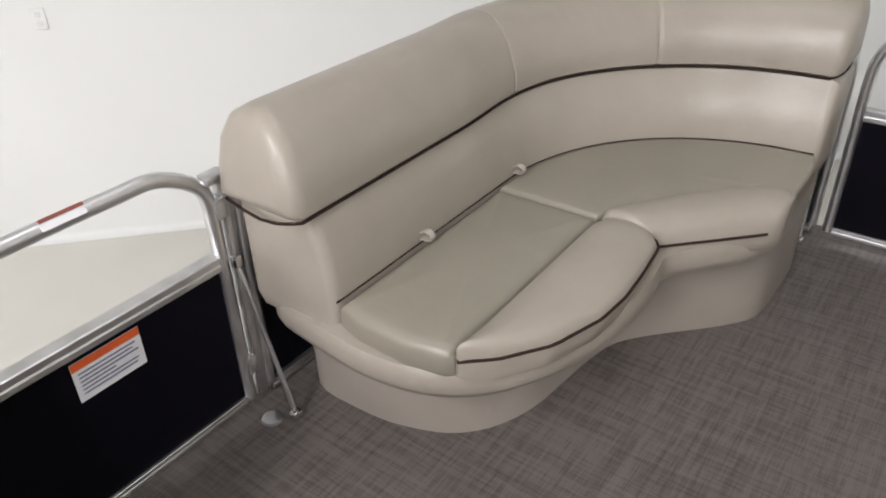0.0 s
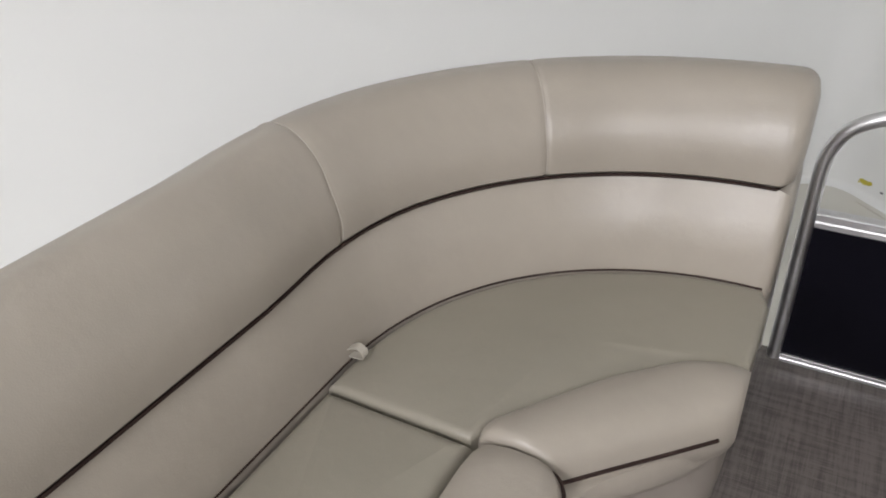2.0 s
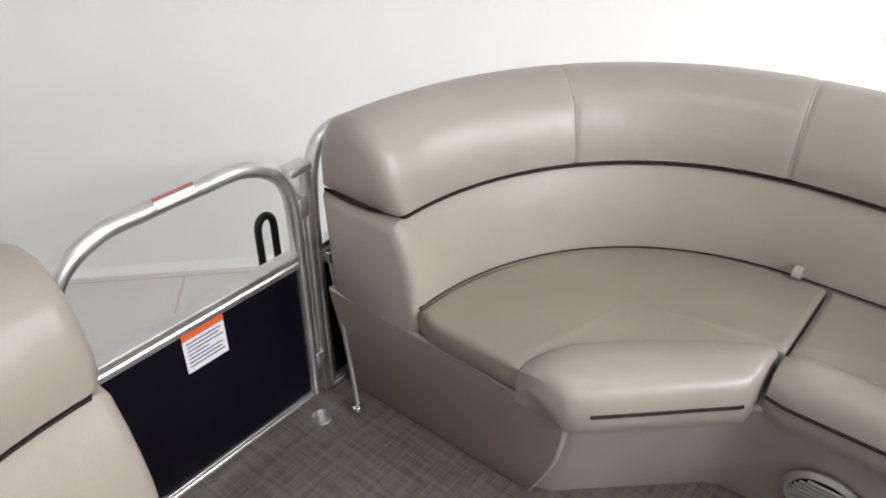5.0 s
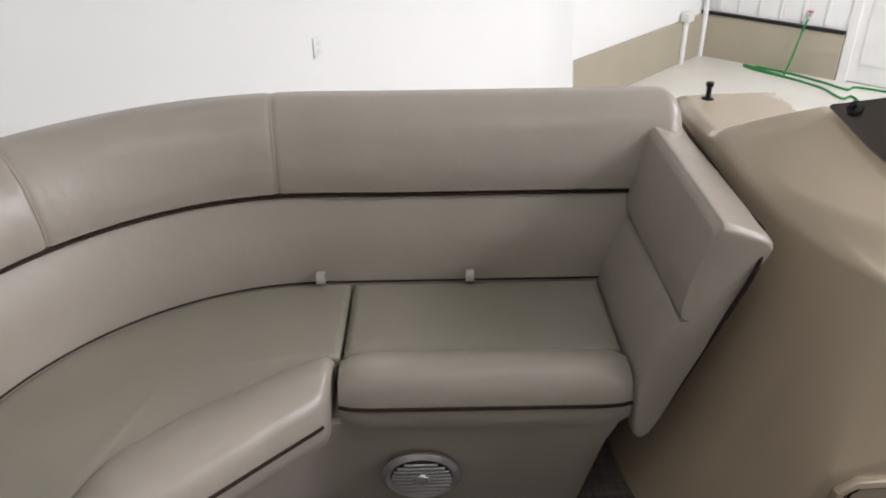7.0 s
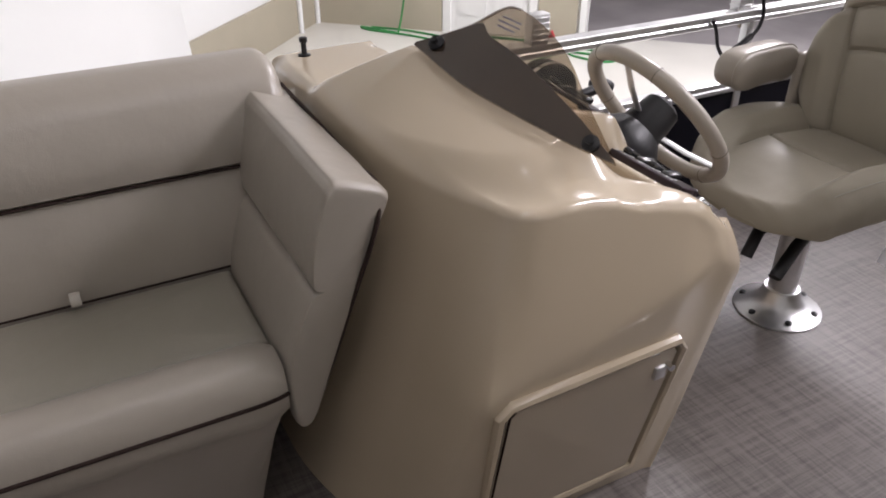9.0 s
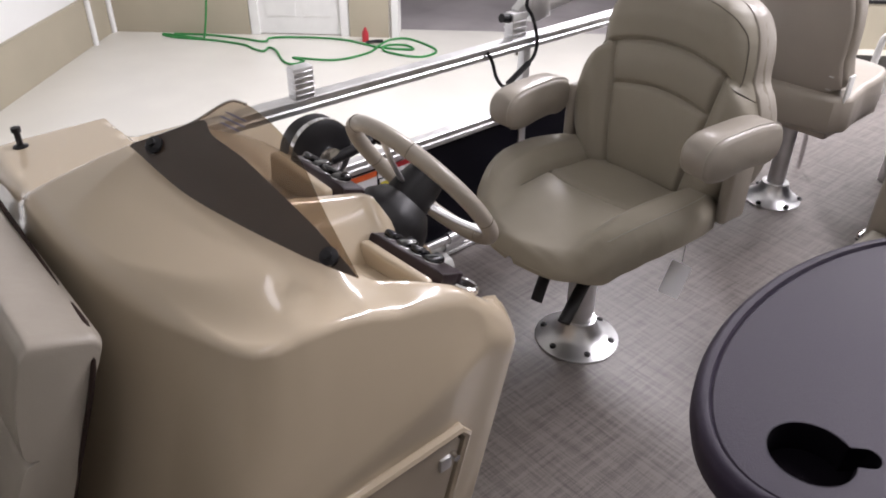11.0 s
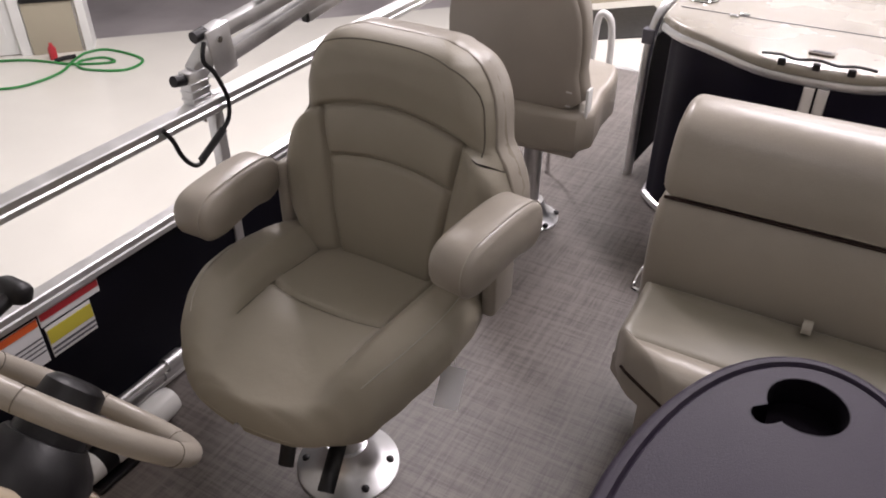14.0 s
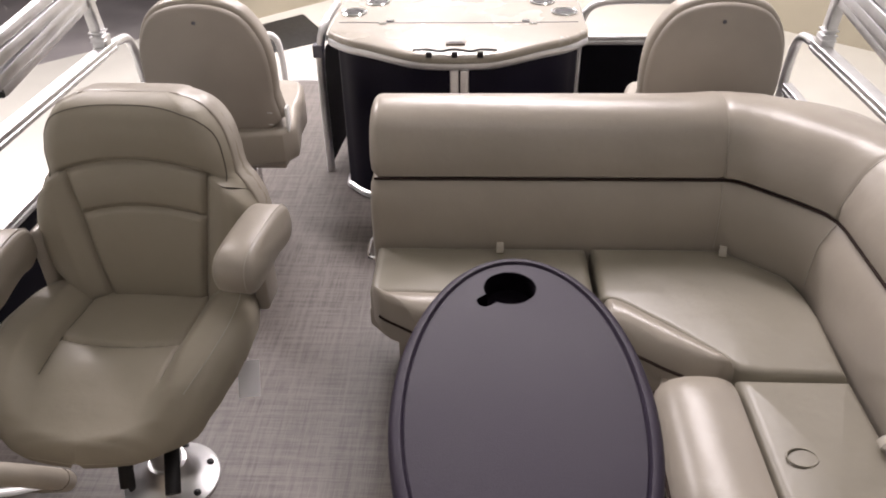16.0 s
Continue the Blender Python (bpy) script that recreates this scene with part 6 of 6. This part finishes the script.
for k in range(5):
    part("rib", box((0.037, 0.056, 0.004), (FX - 0.004, 0.36, 0.665 + k * 0.014), 0.001, 1), ALU, clip)

# ---------------------------------------------------------------- stickers and loose things by the helm panel
def sticker(y0, y1, z0, z1, material, label, bars=()):
    sgn = thing("label_sticker", label, "sticker", "helm stickers")
    x = FX - 0.005
    part("sheet", box((0.002, abs(y1 - y0), z1 - z0), (x, (y0 + y1) / 2, (z0 + z1) / 2), 0, 1), PAPER, sgn, smooth=False)
    for f0, f1, mat in bars:
        part("band", box((0.001, abs(y1 - y0) * 0.98, (z1 - z0) * (f1 - f0)), (x - 0.0018, (y0 + y1) / 2, z0 + (z1 - z0) * (f0 + f1) / 2), 0, 1), mat, sgn, smooth=False)


sticker(0.28, 0.15, 0.28, 0.39, PAPER, "white warning sticker with an orange heading", ((0.84, 1.0, ORANGE), (0.55, 0.58, INK), (0.45, 0.48, INK), (0.35, 0.38, INK), (0.25, 0.28, INK)))
sticker(0.145, 0.0, 0.362, 0.395, PAPER, "white sticker with a red band", ((0.45, 0.95, RED),))
sticker(0.14, 0.03, 0.28, 0.356, PAPER, "white sticker with a yellow band", ((0.45, 0.9, YELLOW), (0.25, 0.32, INK), (0.1, 0.16, INK)))
ext = thing("fire_extinguisher", "white fire extinguisher with a red label on the deck", "fire extinguisher")
ea, eb = Vector((1.113, 0.238, 0.05)), Vector((1.12, -0.045, 0.047))
ed = (eb - ea).normalized()
q = ed.to_track_quat("Z", "Y").to_matrix().to_4x4()
part("cylinder", turned([(0, 0.08), (0.03, 0.082), (0.036, 0.096), (0.036, 0.255), (0.031, 0.276), (0, 0.28)], ea, 22, turn=q), WHITE, ext, "white cylinder")
part("neck", turned([(0, 0.048)] + [(r_, 0.05 + 0.0045 * k + dz) for k in range(8) for dz, r_ in ((0.0, 0.031), (0.001, 0.034), (0.0032, 0.034), (0.0042, 0.031))] + [(0, 0.087)], ea, 20, turn=q), BLACK, ext, "black ribbed collar")
part("cap", turned([(0, 0.0), (0.016, 0.0), (0.026, 0.006), (0.032, 0.022), (0.033, 0.05), (0, 0.05)], ea, 20, turn=q), WHITE, ext, "white cap")
lab = part("label_band", turned([(0.0362, 0.118), (0.0368, 0.118), (0.0368, 0.19), (0.0362, 0.19)], ea, 22, turn=q), RED, ext, "red label")
prn = bmesh.new()
for k in range(4):
    for a_ in range(36):
        ang = radians(a_ * 10)
        box((0.001, 0.005, 0.0055), (0, 0, 0), 0, 1, Matrix.Translation(ea) @ q @ Matrix.Rotation(ang, 4, "Z") @ Matrix.Translation((0.0369, 0, 0.128 + 0.016 * k)), prn)
part("print", prn, PAPER, lab, "pale print bars", smooth=False)
part("bracket", box((0.09, 0.2, 0.012), (1.12, 0.12, 0.006), 0.003, 1), BLACK, ext)
for dx, r_ in ((1.165, 0.013), (1.19, 0.015)):
    pl = thing("pole", "aluminium telescopic pole lying on the deck", "pole", "poles on the deck")
    z = 0.06 if dx > 1.17 else 0.1
    part("tube", rod((dx, 0.16 if dx > 1.17 else 0.1, z), (dx, -0.19, z), r_, 12), ALU, pl)
    part("lock", rod((dx, -0.075, z), (dx, -0.125, z), r_ + 0.006, 12), ALU, pl)

# ---------------------------------------------------------------- things about the room
hose = thing("garden_hose", "green garden hose lying in loops on the floor", "hose")
hz = SHOP + 0.012
hp = [(0.25, 0.95), (0.12, 0.5), (0.22, 0.62), (0.3, 1.1), (0.42, 1.45), (0.55, 1.6), (0.62, 1.72), (0.5, 1.75), (0.6, 1.85), (0.92, 2.0), (1.0, 2.12), (0.88, 2.2), (0.8, 2.08), (0.84, 2.5), (0.6, 2.8), (0.3, 2.9), (0.12, 3.0), (0.1, 3.2), (0.45, 3.5), (0.68, 3.35), (0.55, 3.0), (0.35, 2.95), (0.3, 3.15), (0.45, 3.25), (0.4, 2.9), (0.18, 2.5), (0.12, 2.1), (0.16, 1.7), (0.3, 1.65), (0.22, 1.4), (0.12, 1.0), (0.1, 0.6)]
part("coil", tube(smooth_path([room(u, v, hz) for u, v in hp], 8), 0.012, 8), HOSE, hose)
part("drop", tube(smooth_path([room(0.07, 1.05, -0.6), room(0.13, 1.04, -0.7), room(0.17, 1.0, -1.0), room(0.22, 0.97, hz), room(0.25, 0.95, hz)], 6), 0.012, 8), HOSE, hose)
part("nozzle", tube([room(0.3, 2.74, hz + 0.01), room(0.27, 2.82, hz + 0.02), room(0.25, 2.92, hz + 0.02)], 0.02, 8), BLACK, hose, "black nozzle")
bib = thing("hose_tap", "red handled tap on the wall", "tap")
part("spout", rod(room(0.0, 1.05, -0.56), room(0.09, 1.05, -0.59), 0.016, 10), ALU, bib)
part("handle", turned([(0, 0), (0.03, 0), (0.03, 0.01), (0, 0.012)], room(0.05, 1.05, -0.54), 12), RED, bib, "red handle")
cap = single("red_bottle", turned([(0, 0), (0.035, 0), (0.035, 0.1), (0.015, 0.13), (0.015, 0.15), (0, 0.15)], room(0.18, 2.72, SHOP), 14), RED, "small red plastic bottle by the wall", "bottle")
for u, h in ((0.52, -0.7), (0.06, -0.5)):
    pp = thing("wall_pipe", "grey pipe with a white box on the wall", "pipe", "wall pipes")
    part("pipe", rod(room(u, -0.09, SHOP), room(u, -0.09, h), 0.03, 12), WALL, pp)
    part("box", box((0.14, 0.1, 0.1), room(u, -0.08, h + 0.03), 0.01, 2, Matrix.Rotation(ROOM_TURN, 4, "Z")), WHITE, pp, "white box")


def outlet(p, inward, label):
    o = thing("wall_outlet", label, "outlet", "wall outlets")
    a = Matrix.Rotation(math.atan2(inward.y, inward.x), 4, "Z")
    part("plate", box((0.008, 0.08, 0.12), p + inward * 0.006, 0.003, 2, a), WALL, o)
    for z in (-0.025, 0.025):
        part("socket", box((0.004, 0.03, 0.028), p + inward * 0.011 + Vector((0, 0, z)), 0.002, 1, a), PAPER, o)


outlet(room(12.0, 5.9, 0.2), -EU, "white wall outlet on the cove wall")
outlet(room(5.72, 0.0, 0.05), EV, "white wall outlet on the cove wall")
mat = thing("floor_mat", "black rubber mat with green marks on the floor", "mat")
part("sheet", loft([[room(u, v, z) for u, v in ((0.25, 7.7), (1.1, 7.55), (1.25, 8.6), (0.3, 8.9))] for z in (SHOP + 0.001, SHOP + 0.01)]), BLACK, mat, smooth=False)
wst = thing("winch_stand", "black tubular loop of the trailer beyond the bow", "trailer winch")
part("loop", tube([(0.256, 2.89, -0.4)] + [(0.279 - 0.023 * math.cos(a), 2.89, 0.445 + 0.032 * math.sin(a)) for a in np.linspace(0, math.pi, 13)] + [(0.302, 2.89, -0.4)], 0.0095, 10), BLACK, wst)

marks = thing("wall_stain", "yellow paint smudges low on the white wall", "stain", kind="structure")
rng = random.Random(4)
for du, z, w, h, mat_ in ((0.0, -1.1, 0.05, 0.02, YELLOW), (0.055, -1.115, 0.022, 0.01, YELLOW), (-0.05, -1.09, 0.02, 0.012, YELLOW), (-0.16, -1.11, 0.015, 0.006, INK)):
    ring_ = []
    for k in range(14):
        a = 2 * math.pi * k / 14
        q_ = 0.75 + 0.5 * rng.random()
        ring_.append((11.67 + du + w * q_ * math.cos(a), z + h * q_ * math.sin(a)))
    part("smudge", loft([[room(u, 0.0005 + o, zz) for u, zz in ring_] for o in (0.0, 0.0015)]), mat_, marks, smooth=False)
